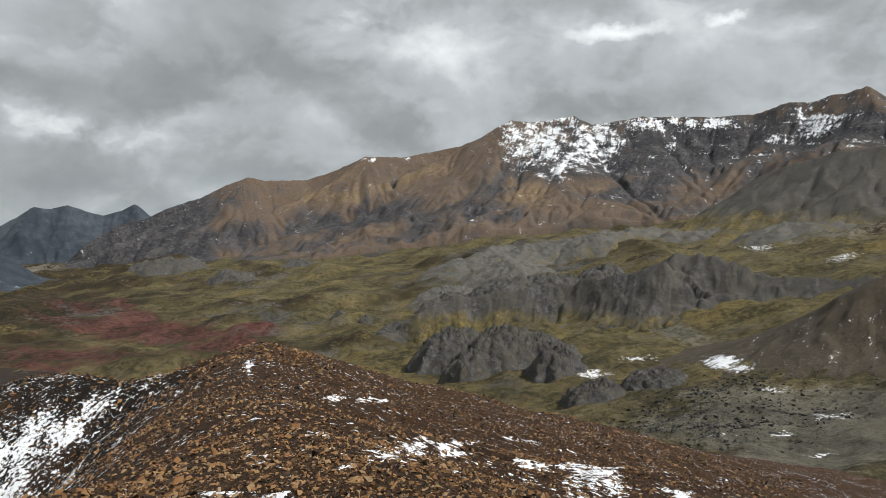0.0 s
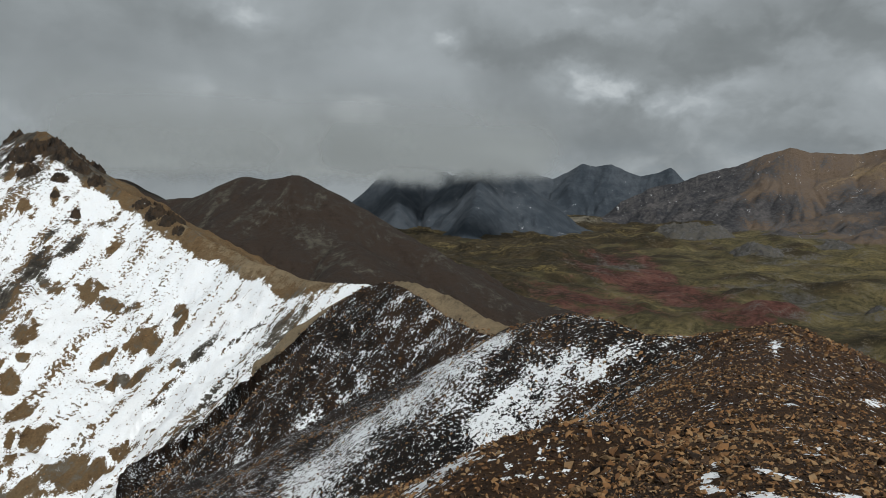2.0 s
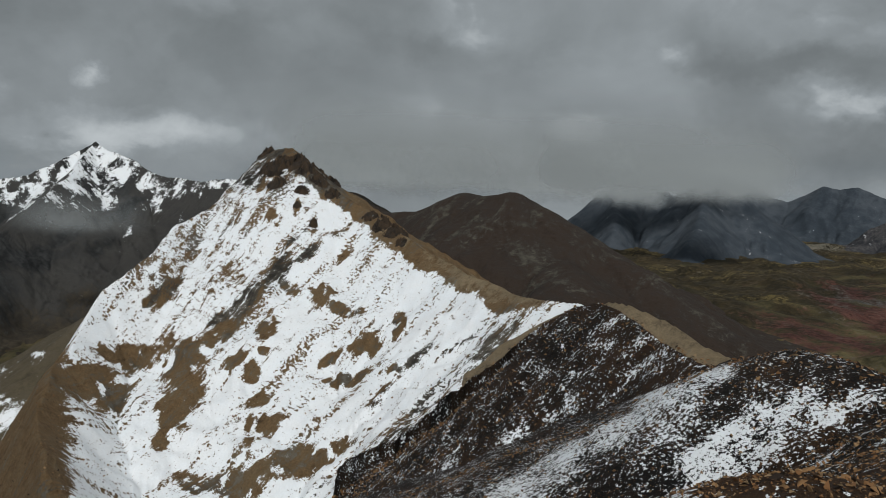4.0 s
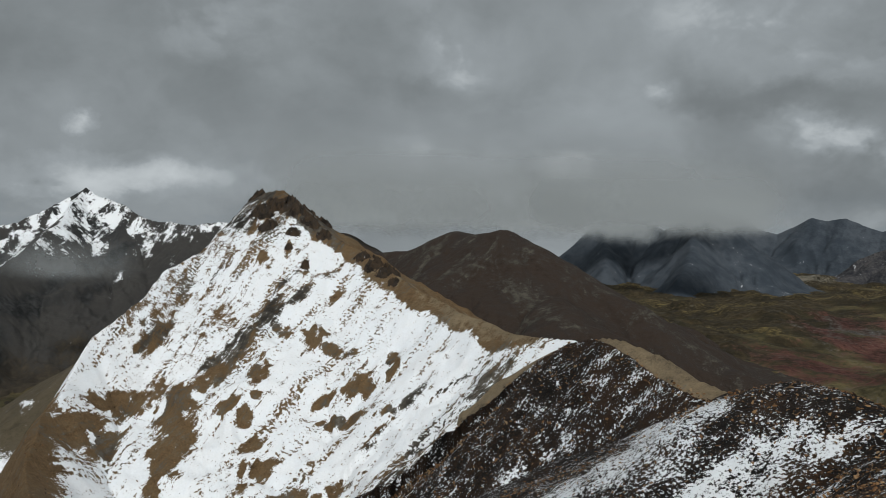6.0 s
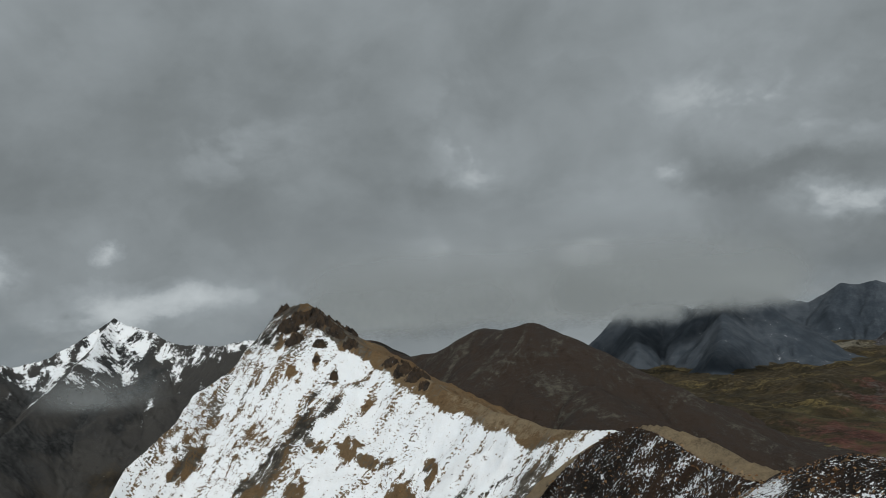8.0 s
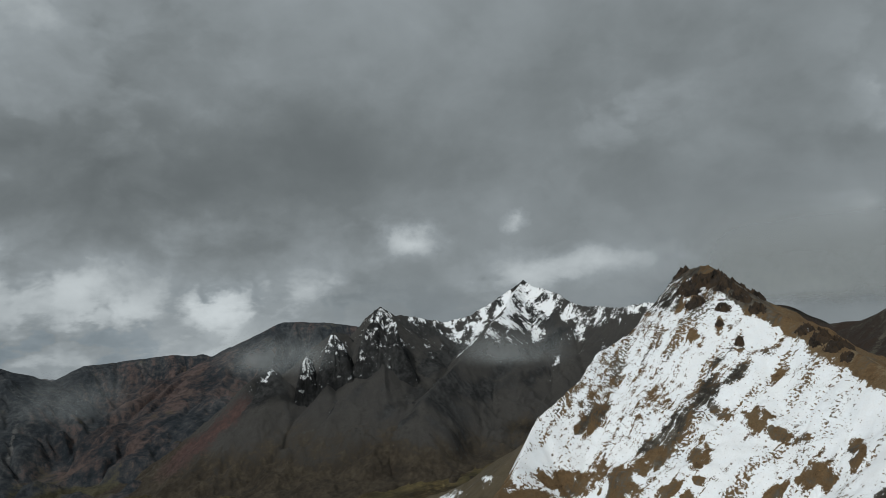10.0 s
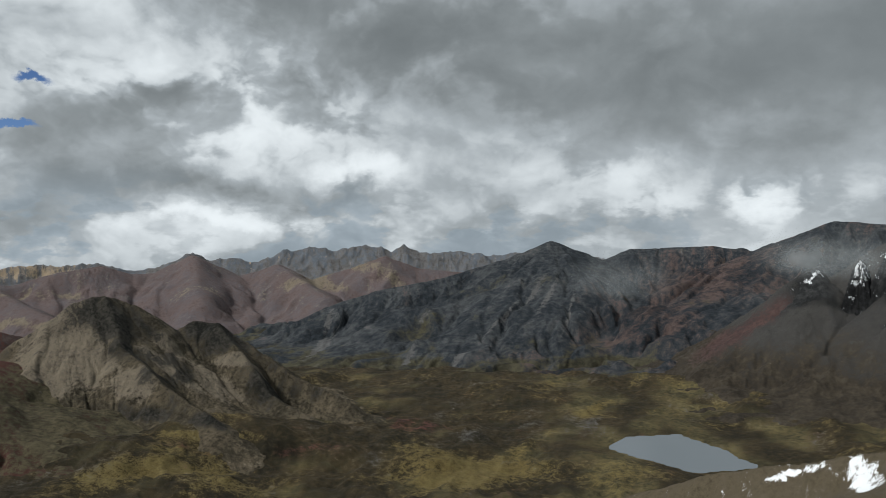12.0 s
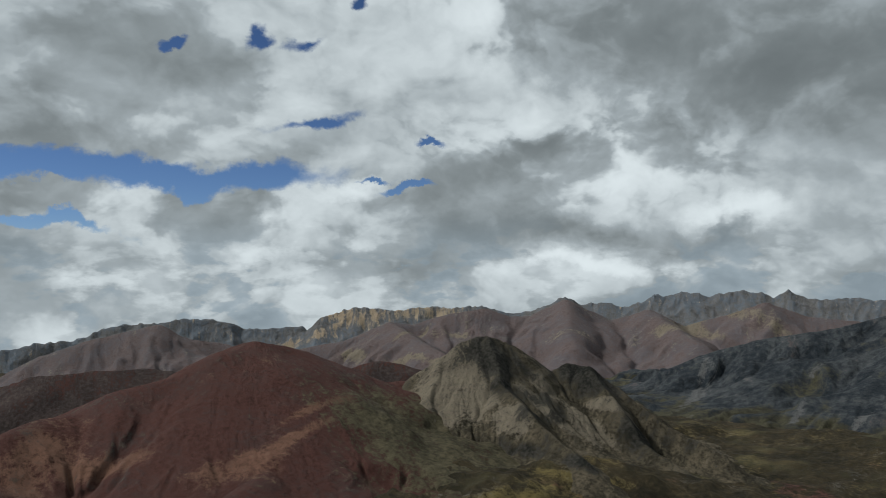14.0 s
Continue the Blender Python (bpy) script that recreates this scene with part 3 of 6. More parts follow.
CREST['brown_range'] = []
CREST['brown_range'].append([(-620, 4103, -239), (-502, 4126, -143), (-369, 4146, -68), (-207, 4164, -30), (-96, 4174, 13), (75, 4181, 63), (193, 4183, 116), (303, 4183, 156), (399, 4181, 131), (622, 4160, 126), (791, 4138, 173), (946, 4111, 237), (1157, 4064, 223), (1340, 4014, 257), (1461, 3978, 273), (1611, 3926, 326), (1703, 3894, 395)])
CREST['brown_range'].append([(1703, 3894, 395), (1790, 3827, 374), (1889, 3751, 379), (1985, 3673, 389), (2061, 3602, 335), (2174, 3506, 346), (2280, 3408, 353), (2487, 3228, 323), (2634, 3077, 314), (2749, 2941, 357), (2801, 2856, 345), (2841, 2780, 366), (2863, 2722, 365), (2905, 2640, 385), (2927, 2578, 344)])
CREST['brown_range'].append([(1703, 3894, 395), (1707, 3507, 106), (1747, 3033, -97)])
CREST['brown_range'].append([(2101, 3672, 341), (2050, 3377, 85), (2053, 2957, -50)])
CREST['brown_range'].append([(942, 4093, 236), (1015, 3818, 3), (1117, 3580, -117)])
CREST['brown_range'].append([(304, 4189, 156), (391, 3931, -49), (411, 3677, -156)])
CREST['brown_range'].append([(1487, 3960, 270), (1460, 3670, 36), (1463, 3399, -94)])
CREST['pale_ridge'] = []
CREST['pale_ridge'].append([(1684, 2111, -60), (1746, 1994, 15), (1773, 1902, 41), (1826, 1780, 69), (1875, 1654, 79)])
CREST['pale_ridge'].append([(1875, 1654, 79), (2400, 900, 60)])
CREST['dark_knoll'] = []
CREST['dark_knoll'].append([(703, 1234, -225), (728, 1194, -178), (751, 1155, -141), (787, 1105, -116), (817, 1056, -118), (851, 1002, -136), (879, 948, -141), (909, 889, -145), (937, 828, -133)])
CREST['dark_knoll'].append([(800, 1125, -120), (669, 1033, -189)])
CREST['dark_knoll'].append([(325, 1310, -228), (369, 1278, -192), (431, 1269, -174), (529, 1242, -168), (614, 1191, -160), (678, 1109, -140), (727, 1053, -124)])
CREST['east_slope'] = []
CREST['east_slope'].append([(572, 734, -210), (597, 697, -177), (615, 664, -152), (638, 625, -125), (660, 583, -98)])
CREST['east_slope'].append([(660, 583, -98), (820, 350, -50), (900, -300, -30)])
CREST['snow_peak'] = []
CREST['snow_peak'].append([(-455, 392, 15), (-433, 382, 18), (-410, 374, 19), (-386, 368, 9), (-359, 363, -7), (-326, 362, -20), (-299, 356, -29), (-272, 349, -38), (-244, 342, -45), (-221, 330, -49), (-195, 321, -52), (-169, 309, -53), (-143, 298, -51)])
CREST['snow_peak'].append([(-456, 390, 15), (-440, 363, 0), (-425, 334, -15), (-410, 304, -24), (-397, 271, -32), (-378, 245, -47), (-365, 209, -61), (-344, 184, -77), (-323, 159, -87), (-310, 151, -88), (-289, 139, -93), (-242.8, 118.7, -99.2)])
CREST['pass_ridge'] = []
CREST['pass_ridge'].append([(-143, 298, -51), (-126, 290, -46), (-113, 282, -45), (-93.3, 274.7, -50.4), (-79.1, 265.2, -53.7), (-63.9, 255.5, -55.2), (-44.6, 246, -58.5)])
CREST['shelf'] = []
CREST['shelf'].append([(-758, -53, -280), (-712, 108, -217), (-647, 211, -173), (-582, 266, -147), (-536, 269, -120), (-491, 269, -101)])
CREST['brown_hill'] = []
CREST['brown_hill'].append([(-961, 1086, -69), (-867, 1121, -57), (-822, 1113, -40), (-766, 1112, -19), (-718, 1104, -24), (-660, 1101, -14), (-602, 1095, -35), (-546, 1087, -72), (-492, 1076, -95), (-417, 1072, -117), (-353, 1059, -153), (-272, 1049, -186), (-197, 1031, -203)])
CREST['brown_hill'].append([(-730, 1218, -16), (-626, 1082, -85), (-464, 942, -116)])
CREST['brown_hill'].append([(-961, 1086, -69), (-1163, 1240, -34), (-1359, 1328, -32)])
CREST['hazy_hills'] = []
CREST['hazy_hills'].append([(-1615, 3273, -161), (-1550, 3304, -118), (-1461, 3312, 5), (-1387, 3322, 52), (-1280, 3322, 19), (-1173, 3298, -25), (-1075, 3278, 21), (-1009, 3268, 55), (-973, 3258, 65), (-932, 3270, 45), (-881, 3284, -44), (-808, 3302, -86), (-737, 3319, -119)])
CREST['hazy_hills'].append([(-973, 3258, 61), (-935, 3008, -52), (-892, 2812, -136), (-879, 2711, -180)])
CREST['hazy_hills'].append([(-1387, 3322, 52), (-1327, 3076, -80), (-1235, 2843, -166)])
CREST['hazy_hills'].append([(-1355, 4553, -3), (-1171, 4598, 50), (-989, 4636, -29), (-900, 4649, 5), (-798, 4662, 65), (-725, 4669, 46), (-653, 4675, 63), (-555, 4682, 21), (-472, 4686, -9), (-364, 4691, 15), (-291, 4691, 46)])
CREST['hazy_hills'].append([(-862, 3495, -251), (-716, 3477, -156), (-619, 3445, -210)])
CREST['hazy_hills'].append([(-717, 4797, -5), (-539, 4820, 49), (-295, 4841, 86), (-9, 4850, 88)])
CREST['dark_spur'] = []
CREST['dark_spur'].append([(-1849, 63, -364), (-1865, 130, -309), (-1878, 199, -259), (-1889, 262, -201), (-1903, 297, -151), (-1916, 341, -119), (-1927, 381, -150), (-1939, 419, -128), (-1952, 449, -98), (-1964, 481, -90), (-1975, 515, -52), (-1983, 557, -58), (-1996, 580, -72), (-2003, 625, -18), (-2006, 678, 10), (-2011, 720, -17), (-2008, 781, -26), (-1999, 856, -46), (-1988, 927, -27), (-1969, 1008, 15), (-1968, 1052, 35), (-1962, 1101, 67)])
CREST['dark_spur'].append([(-1964, 1098, 64), (-1906, 1116, 42), (-1838, 1147, 16), (-1766, 1182, -20), (-1683, 1228, -26), (-1595, 1276, -18), (-1478, 1348, -42)])
CREST['dark_spur'].append([(-1971, 666, 10), (-1853, 609, -71), (-1708, 568, -182)])
CREST['dark_spur'].append([(-1965, 510, -52), (-1793, 458, -169)])
CREST['dark_spur'].append([(-1949, 449, -98), (-1802, 421, -212)])
CREST['dark_spur'].append([(-1962, 1101, 67), (-1845, 961, -28), (-1730, 786, -123), (-1585, 614, -202)])
CREST['blue_ridge'] = []
CREST['blue_ridge'].append([(-2256, -1293, -442), (-2336, -1193, -385), (-2440, -1024, -313), (-2505, -922, -277), (-2589, -740, -240), (-2642, -630, -212), (-2696, -479, -153), (-2730, -415, -128), (-2760, -370, -109), (-2790, -315, -136), (-2819, -258, -168), (-2847, -202, -199), (-2875, -107, -139), (-2900, -12, -135)])
CREST['blue_ridge'].append([(-2900, 14, -134), (-2883, 185, -122), (-2861, 313, -137), (-2834, 436, -105), (-2809, 515, -56), (-2787, 573, -28), (-2748, 690, -36), (-2706, 804, -57), (-2652, 932, -79), (-2559, 1137, -86)])
CREST['blue_ridge'].append([(-2825, -379, -112), (-2566, -419, -241), (-2294, -512, -340), (-2019, -578, -447)])
CREST['blue_ridge'].append([(-2898, -108, -140), (-2543, -197, -306), (-2122, -346, -436)])
CREST['blue_ridge'].append([(-2534, -933, -280), (-2180, -879, -393), (-1897, -901, -459)])
CREST['blue_ridge'].append([(-2887, 277, -127), (-2493, 196, -287), (-2150, 49, -371)])
CREST['far_range'] = []
CREST['far_range'].append([(-1366, -4602, -488), (-1521, -4553, -462), (-1707, -4486, -449), (-1898, -4409, -385), (-2009, -4360, -377), (-2134, -4299, -373), (-2233, -4249, -351), (-2459, -4123, -377), (-2543, -4071, -432), (-2656, -3998, -430), (-2852, -3861, -430)])
CREST['far_range'].append([(-2655, -3879, -532), (-2795, -3785, -445), (-2908, -3707, -349), (-3045, -3603, -308), (-3204, -3469, -323), (-3384, -3302, -313), (-3484, -3204, -325), (-3605, -3076, -313), (-3720, -2945, -367), (-3810, -2837, -347)])
CREST['far_range'].append([(-3749, -2835, -361), (-3813, -2754, -302), (-3895, -2643, -251), (-3954, -2561, -303), (-4029, -2449, -293), (-4099, -2336, -317), (-4182, -2193, -242), (-4264, -2036, -225), (-4326, -1909, -247), (-4407, -1726, -213), (-4457, -1601, -255), (-4490, -1519, -215), (-4528, -1411, -262), (-4579, -1251, -253), (-4627, -1075, -269)])
CREST['far_range'].append([(-4548, -1372, -264), (-4610, -1225, -261), (-4669, -1071, -284), (-4741, -813, -256), (-4800, -541, -275), (-4847, -189, -299)])
CREST['purple_hills'] = []
CREST['purple_hills'].append([(-2226, -3203, -479), (-2458, -3044, -432), (-2663, -2884, -338), (-2756, -2813, -356), (-2908, -2674, -301), (-3014, -2572, -277), (-3117, -2467, -319), (-3215, -2359, -321), (-3310, -2246, -234), (-3413, -2110, -352), (-3497, -1994, -322), (-3562, -1901, -288), (-3636, -1784, -379), (-3738, -1593, -320), (-3818, -1426, -248), (-3895, -1241, -314), (-3994, -929, -345)])
CREST['purple_hills'].append([(-3269, -2218, -231), (-2923, -1926, -409)])
CREST['purple_hills'].append([(-3529, -1883, -285), (-3182, -1458, -400)])
CREST['purple_hills'].append([(-2646, -2865, -336), (-2467, -2340, -435)])
CREST['purple_hills'].append([(-1166, -3931, -535), (-1338, -3858, -455), (-1492, -3783, -396), (-1789, -3634, -328), (-1923, -3546, -405), (-2057, -3450, -439), (-2236, -3317, -489)])
CREST['olive_hill'] = []
CREST['olive_hill'].append([(-1004, -1005, -216), (-1036, -979, -190), (-1066, -956, -163), (-1089, -938, -153), (-1109, -923, -153), (-1141, -893, -170), (-1169, -865, -210), (-1188, -849, -224), (-1214, -822, -207), (-1242, -790, -213), (-1274, -748, -250), (-1300, -714, -283), (-1330, -669, -319), (-1355, -631, -350), (-1383, -583, -367)])
CREST['olive_hill'].append([(-1099, -915, -152), (-1035, -835, -227), (-993, -727, -267), (-965, -627, -292)])
CREST['olive_hill'].append([(-1032, -975, -190), (-948, -933, -245), (-892, -847, -288)])
CREST['olive_hill'].append([(-1224, -779, -210), (-1166, -641, -308), (-1119, -512, -344)])
CREST['olive_hill'].append([(-1242, -790, -213), (-1253, -689, -278), (-1255, -619, -308), (-1253, -528, -334)])
CREST['red_hill'] = []
CREST['red_hill'].append([(-327, -1103, -223), (-373, -1117, -218), (-435, -1123, -222), (-501, -1126, -195), (-600, -1107, -175), (-659, -1105, -151), (-712, -1104, -141), (-765, -1101, -152), (-828, -1089, -180), (-877, -1086, -205), (-941, -1067, -237), (-1022, -1029, -233)])
CREST['red_hill'].append([(-731, -1135, -144), (-642, -1014, -210), (-525, -910, -255)])
CREST['red_hill'].append([(-756, -995, -224), (-628, -879, -262), (-502, -807, -268)])
CREST['dark_red_ridge'] = []
CREST['dark_red_ridge'].append([(-374, -1761, -249), (-507, -1710, -261), (-560, -1676, -236), (-642, -1628, -232), (-735, -1570, -231), (-808, -1515, -244), (-890, -1449, -272)])
CREST['dark_red_ridge'].append([(-1029, -1354, -280), (-1087, -1307, -245), (-1125, -1275, -231), (-1162, -1241, -237), (-1198, -1206, -254), (-1233, -1170, -274)])
CREST['near_ridge'] = []
CREST['near_ridge'].append([(0, -40, -6), (0, -12, -2.6), (0, 0, -1.75), (1.6, 22, -6.3), (2.2, 45, -10.5), (4, 69.9, -12.5)])
CREST['near_ridge'].append([(4, 69.9, -12.5), (-2.2, 74, -14.9), (-6.2, 75.8, -15.5), (-10.3, 79.4, -15.3), (-15.4, 82.6, -15.5), (-20, 89.9, -18.5), (-27.1, 101.5, -22.5)])
CREST['near_ridge'].append([(-2.8, 14.8, -6), (-2, 16.9, -5.7)])
CREST['dark_cone'] = []
CREST['dark_cone'].append([(-21.2, 92.7, -21.2), (-32.9, 110.3, -24.5), (-45.4, 127.2, -25.6), (-57.9, 138.5, -23.1), (-65.9, 143.7, -23.3), (-71.4, 145.5, -24.7), (-88.6, 168.2, -36.4), (-113.2, 200.4, -50.4)])
# patches of earth, rock and snow: middle, and the two half axes
RED_SPOTS = []
RED_SPOTS += [
    (-23.1, 1587.7, 122.5, -264.1, -7.3, -152.6),
    (71.8, 1354.4, 65.3, -28.9, -7.1, -106.6),
    (-126, 1930.4, 138, -534.7, -0.4, -130.2),
    (-135.1, 1868.7, 214.3, -548.9, -0, -73.6),
    (-225, 1437.6, 130.6, -57.3, 20, -139.6),
    (74.4, 1390.2, 58.2, -16.6, -7.2, -112.7),
    (12.1, 56.6, 3.4, 3.7, -1.3, -5.9),
    (29, 67.1, 4.3, 3, -3.8, -8.8),
    (21.1, 63.6, 4.8, 3.8, -1.5, -4.2),
    (-292.4, 2185.3, 93.8, -91.2, 27.3, -212.5),
    (310.7, 364.6, 58.4, 25.8, -13.5, -17.9),
    (-980, -522, -99.5, 101.6, 9.3, 4.8),
    (-1279.3, -419.2, 14.6, 68.2, 65.1, 17.8),
    (-210.2, 1809.5, 178.6, -220.4, 11.6, -148.1),
    (-13.4, 81.5, 7.1, -4.3, 0.8, -6.1)]
RED_SPOTS += [
    (-94, 1678, 157.5, -263.1, 3.8, -161.2),
    (44.7, 1366.2, 74.1, 32.5, -1.7, -98.7)]
YELLOW_SPOTS = []
YELLOW_SPOTS += [
    (566.1, 1337.9, 233.4, -62.9, -51, -121),
    (271, 1071.9, 56.2, -148.8, -47.2, -144.9),
    (528.6, 901.1, 27, -120.4, -34.7, -56.5),
    (1585.5, 2070.6, -332.8, -1028.7, -69.5, -95.3),
    (-1042.5, -274.2, -57, 109.5, 73.4, 19.2),
    (-950.2, -598.8, -87.5, 108.2, 7.5, 5),
    (-808.6, -586.2, -87.5, 42.9, 22.8, 16.2),
    (-1651.4, -70.6, -730.8, 218.9, 49.4, 3.8)]
ROCK_SPOTS = []
ROCK_SPOTS += [
    (165, 2514.7, 85.6, -68.4, -14.3, -197),
    (375.6, 3025.6, 56.1, 13.8, -21.5, -164.9),
    (140.7, 1684.2, 63.6, -86.6, -10.1, -96.2),
    (626.4, 1756, 93.4, -198.8, -23.2, -61.8),
    (958.8, 1856.5, 108.2, -47.2, -47.1, -95.1),
    (975.9, 2328.9, 225.5, 152.2, -87.3, -216.4),
    (375.2, 1306.9, 58.6, -15.6, -4.5, -14.6),
    (-94.7, 3363.3, 142.8, -137.5, 1.6, -119.4),
    (-325.4, 2134.3, 85.7, -64.2, 21.9, -149.3),
    (-1495, 82.8, -7.3, 38, 55.6, -2.9),
    (-1225.2, -255.1, -28, 59.3, 37.5, 7.8),
    (-1370.4, -163.4, -4.9, 68.7, 50.9, 6.1),
    (-245.2, 1970.6, 65.2, 133, 20.4, -156.1)]
SCREE_SPOTS = []
SCREE_SPOTS += [
    (400, 474.9, 67.5, -80.3, -56.8, -68.7),
    (42.5, 66.7, 22.7, 19.1, -8.1, -12.6),
    (667.1, 971.2, -24.8, -171, -31.9, -42.3),
    (318.3, 337.3, 71.8, 16.2, -44, -47.1),
    (1443.6, 2025.7, 87.7, -184.3, -48.4, -72.9),
    (1400, 1470.5, 87.4, -119.2, -74.1, -80.4)]
SNOW_SPOTS = []
SNOW_SPOTS += [
    (1264.1, 1468.3, -21.9, -93.9, -50.9, -58.9),
    (1116.9, 1079.9, 22.1, -19.2, -43.7, -43.5),
    (44.4, 80.1, 7.6, 9.1, -1.4, -2.5),
    (513.1, 645.2, -4.1, -41.6, -20.7, -23.6),
    (465.4, 523.9, 18.3, -14.4, -4.5, -4.9),
    (414.8, 758.5, 22.9, -14, -16.5, -29.7),
    (66.4, 73.6, 24.4, 14.4, -4.5, -4.9),
    (340.9, 348, 17.1, -3.5, -4.3, -4.3),
    (320.4, 410.1, 7.7, -8.6, -2.9, -3.7),
    (437.3, 435.1, -3.9, -27.5, -23.8, -23.7),
    (365, 401.2, 16.8, 3.5, -4.4, -5.3),
    (506, 797.1, 21.3, -16.4, -6.2, -9.5)]
NEAR_SNOW = []
NEAR_SNOW += [
    (0.5, 9.5, 0.4, -0.1, -0, -0.5),
    (-0.1, 11.1, 0.1, -0.5, -0.1, -1.3),
    (5.3, 18.1, 1.7, 3.9, -0.9, -3.6),
    (1.4, 14.7, 0.1, -0.7, -0, -0.6),
    (1.6, 14, 0.1, -0.3, -0, -0.4),
    (0.6, 11, 0.2, -0.3, -0, -0.3),
    (0.9, 10.7, 0.2, -0.2, -0, -0.2),
    (1.2, 10.4, 0.2, -0.2, -0, -0.2),
    (1.4, 10.1, 0.2, -0.2, -0, -0.2),
    (2.6, 11.6, 0.1, 0.1, -0, -0.2),
    (2.8, 11.8, 0.2, 0.2, -0, -0.3),
    (3.1, 12.1, 0.2, 0.3, -0.1, -0.3),
    (3.4, 12.7, 0.3, 0.5, -0.1, -0.5),
    (8.5, 46.8, 0.9, 1.3, -0.2, -1.1),
    (10.5, 49, 0.6, 1.2, -0.3, -1.3)]
NEAR_SNOW += [
    (11.4, 51.1, 0.6, 1, -0.3, -1.1),
    (12.1, 51.5, 0.4, 0.2, -0.2, -0.8),
    (13.1, 53.4, 0.7, 1.3, -0.4, -1.5),
    (21, 49.2, 0.9, 0.9, -0.5, -1.1),
    (22.3, 50.3, 0.8, 0.4, -0.3, -0.6),
    (23.6, 51.2, 1.1, 1, -0.4, -0.7),
    (12.4, 27.1, 0.4, -0.2, -0.7, -1.6),
    (13, 26.8, 0.4, -0.1, -0.8, -1.6),
    (14.4, 28.3, 0.6, 0.1, -0.7, -1.4),
    (14.4, 26.7, 0.1, -0.8, -0.7, -1.3),
    (16.4, 30.2, 0.4, -0.4, -5, -9.4),
    (17.1, 30.1, 0.6, 0, -5.6, -10.1),
    (17.9, 29.9, 0.4, -0.2, -6.7, -11.5),
    (8.2, 24, 0.6, 1.1, -0.6, -1.9),
    (9.9, 27.7, 0.7, 1.3, -1.6, -4.7)]
NEAR_SNOW += [
    (12.8, 34.5, 1.6, 3.5, -1.3, -3.7),
    (3.8, 55.6, 0.2, -0.2, -0.3, -4.8),
    (17.7, 25.3, 0.2, -0.2, -0.4, -0.6),
    (18, 24.9, 0.3, -0.1, -0.8, -1.1),
    (18.9, 25.5, 0.8, 0.7, -0.8, -1.1),
    (2.9, 18.4, 0.2, 0, -0.1, -0.7),
    (3.2, 18.5, 0.2, 0.1, -0.1, -0.9),
    (3.4, 18.7, 0.2, 0.2, -0.1, -0.6)]
NEAR_STREAKS = []
NEAR_STREAKS += [
    (-24.6, 82.5, 2.9, -1.8, -1.5, 4),
    (-31.2, 88.1, 3.8, -0.9, -7, 17.9),
    (-31.7, 75.2, 2.9, 2.1, -3.3, 4.8),
    (-36.9, 73.3, 1.8, 3.8, -4.6, 5.8),
    (-37.9, 66.3, 1.3, 3.2, -4.9, 5.5),
    (-7.7, 72.1, 1.2, 1.3, -0.3, 0.6),
    (-10.7, 70.1, 1.7, 1.6, -0.5, 0.9),
    (-14.2, 67.7, 1.7, 1.7, -1.1, 1.6),
    (-17.9, 65, 1.9, 1.8, -1.2, 1.3),
    (-6.1, 17.1, 0.3, 1, -0.7, 1.6),
    (-6.5, 15.9, 0.1, 0.7, -0.6, 1.2),
    (-9.5, 60.7, 0.8, 1.6, -0.3, 0.9),
    (-3.5, 15.9, 0.2, 0.9, -0, 0.1),
    (-13.3, 72.5, 1.6, 1.5, -0.7, 1.1),
    (-17.9, 70.2, 2.1, 1.9, -0.8, 1)]
NEAR_STREAKS += [
    (-15, 70.4, 3.2, 1.8, -0.9, 1.3),
    (-10.2, 71.4, 2.6, 1.3, -0.6, 1.1),
    (-19.7, 67.5, 2.2, 1.5, -1.1, 1.4)]
CONE_SNOW = []
CONE_SNOW += [
    (-59.6, 137, 3.2, -0.3, -1.2, 1.5),
    (-49.3, 129.2, 4, -0.2, -0.8, 1),
    (-58.9, 132.9, 2.8, -1, -0.5, 0.8),
    (-47.3, 124.2, 4, -0.6, -0.8, 1.2),
    (-40.1, 118.2, 2.7, -0.6, -0.7, 1.1),
    (-61.9, 129.5, 2.7, -0.7, -0.4, 0.5),
    (-51.6, 122.1, 3, -0.2, -0.5, 0.5),
    (-70.5, 117.1, 2.2, 2.4, -1, 0.7),
    (-83.8, 118.2, 3.4, 1, -1.4, 1.2),
    (-59.9, 123.7, 2.1, -1.2, -0.7, 2.1),
    (-63.2, 121.9, 1.3, 0.2, -0.9, 0.9),
    (-77.3, 136.8, 1.3, 1.3, -1.1, 1)]
FACE_BARE = []
FACE_BARE += [
    (-296.1, 295.9, 5.7, 3.1, -4.9, 4.9),
    (-282.9, 294.4, 12.5, 2.8, -1.7, 2.8),
    (-313.8, 288.1, 6.1, 1.1, -2.5, 4.2),
    (-312.1, 328.5, 0.5, 5.7, -2.6, 1),
    (-359.6, 334.5, 1.4, 1.3, -5, 4.7),
    (-362.5, 318.6, 6.7, -0.4, -0.7, 3),
    (-341.3, 331.3, 1.7, 1.4, -5.5, 5.4),
    (-251.1, 283.6, 4.4, 7.1, -4.8, 1.8),
    (-264.1, 268.3, 3.4, 5.4, -2.1, 0.6),
    (-246.7, 265.5, 11.7, 6.8, -2.9, 1.8),
    (-222.5, 273.2, 7.7, 5.6, -1.7, 1),
    (-298.2, 257.9, -3.1, 8.1, -6.7, 2.3),
    (-293.1, 234.6, 1.3, 4.8, -3.5, 1),
    (-283.2, 236.6, 2.5, 3.4, -3.7, 3.2),
    (-287.6, 247.2, 1.7, 1.8, -1.2, 1)]
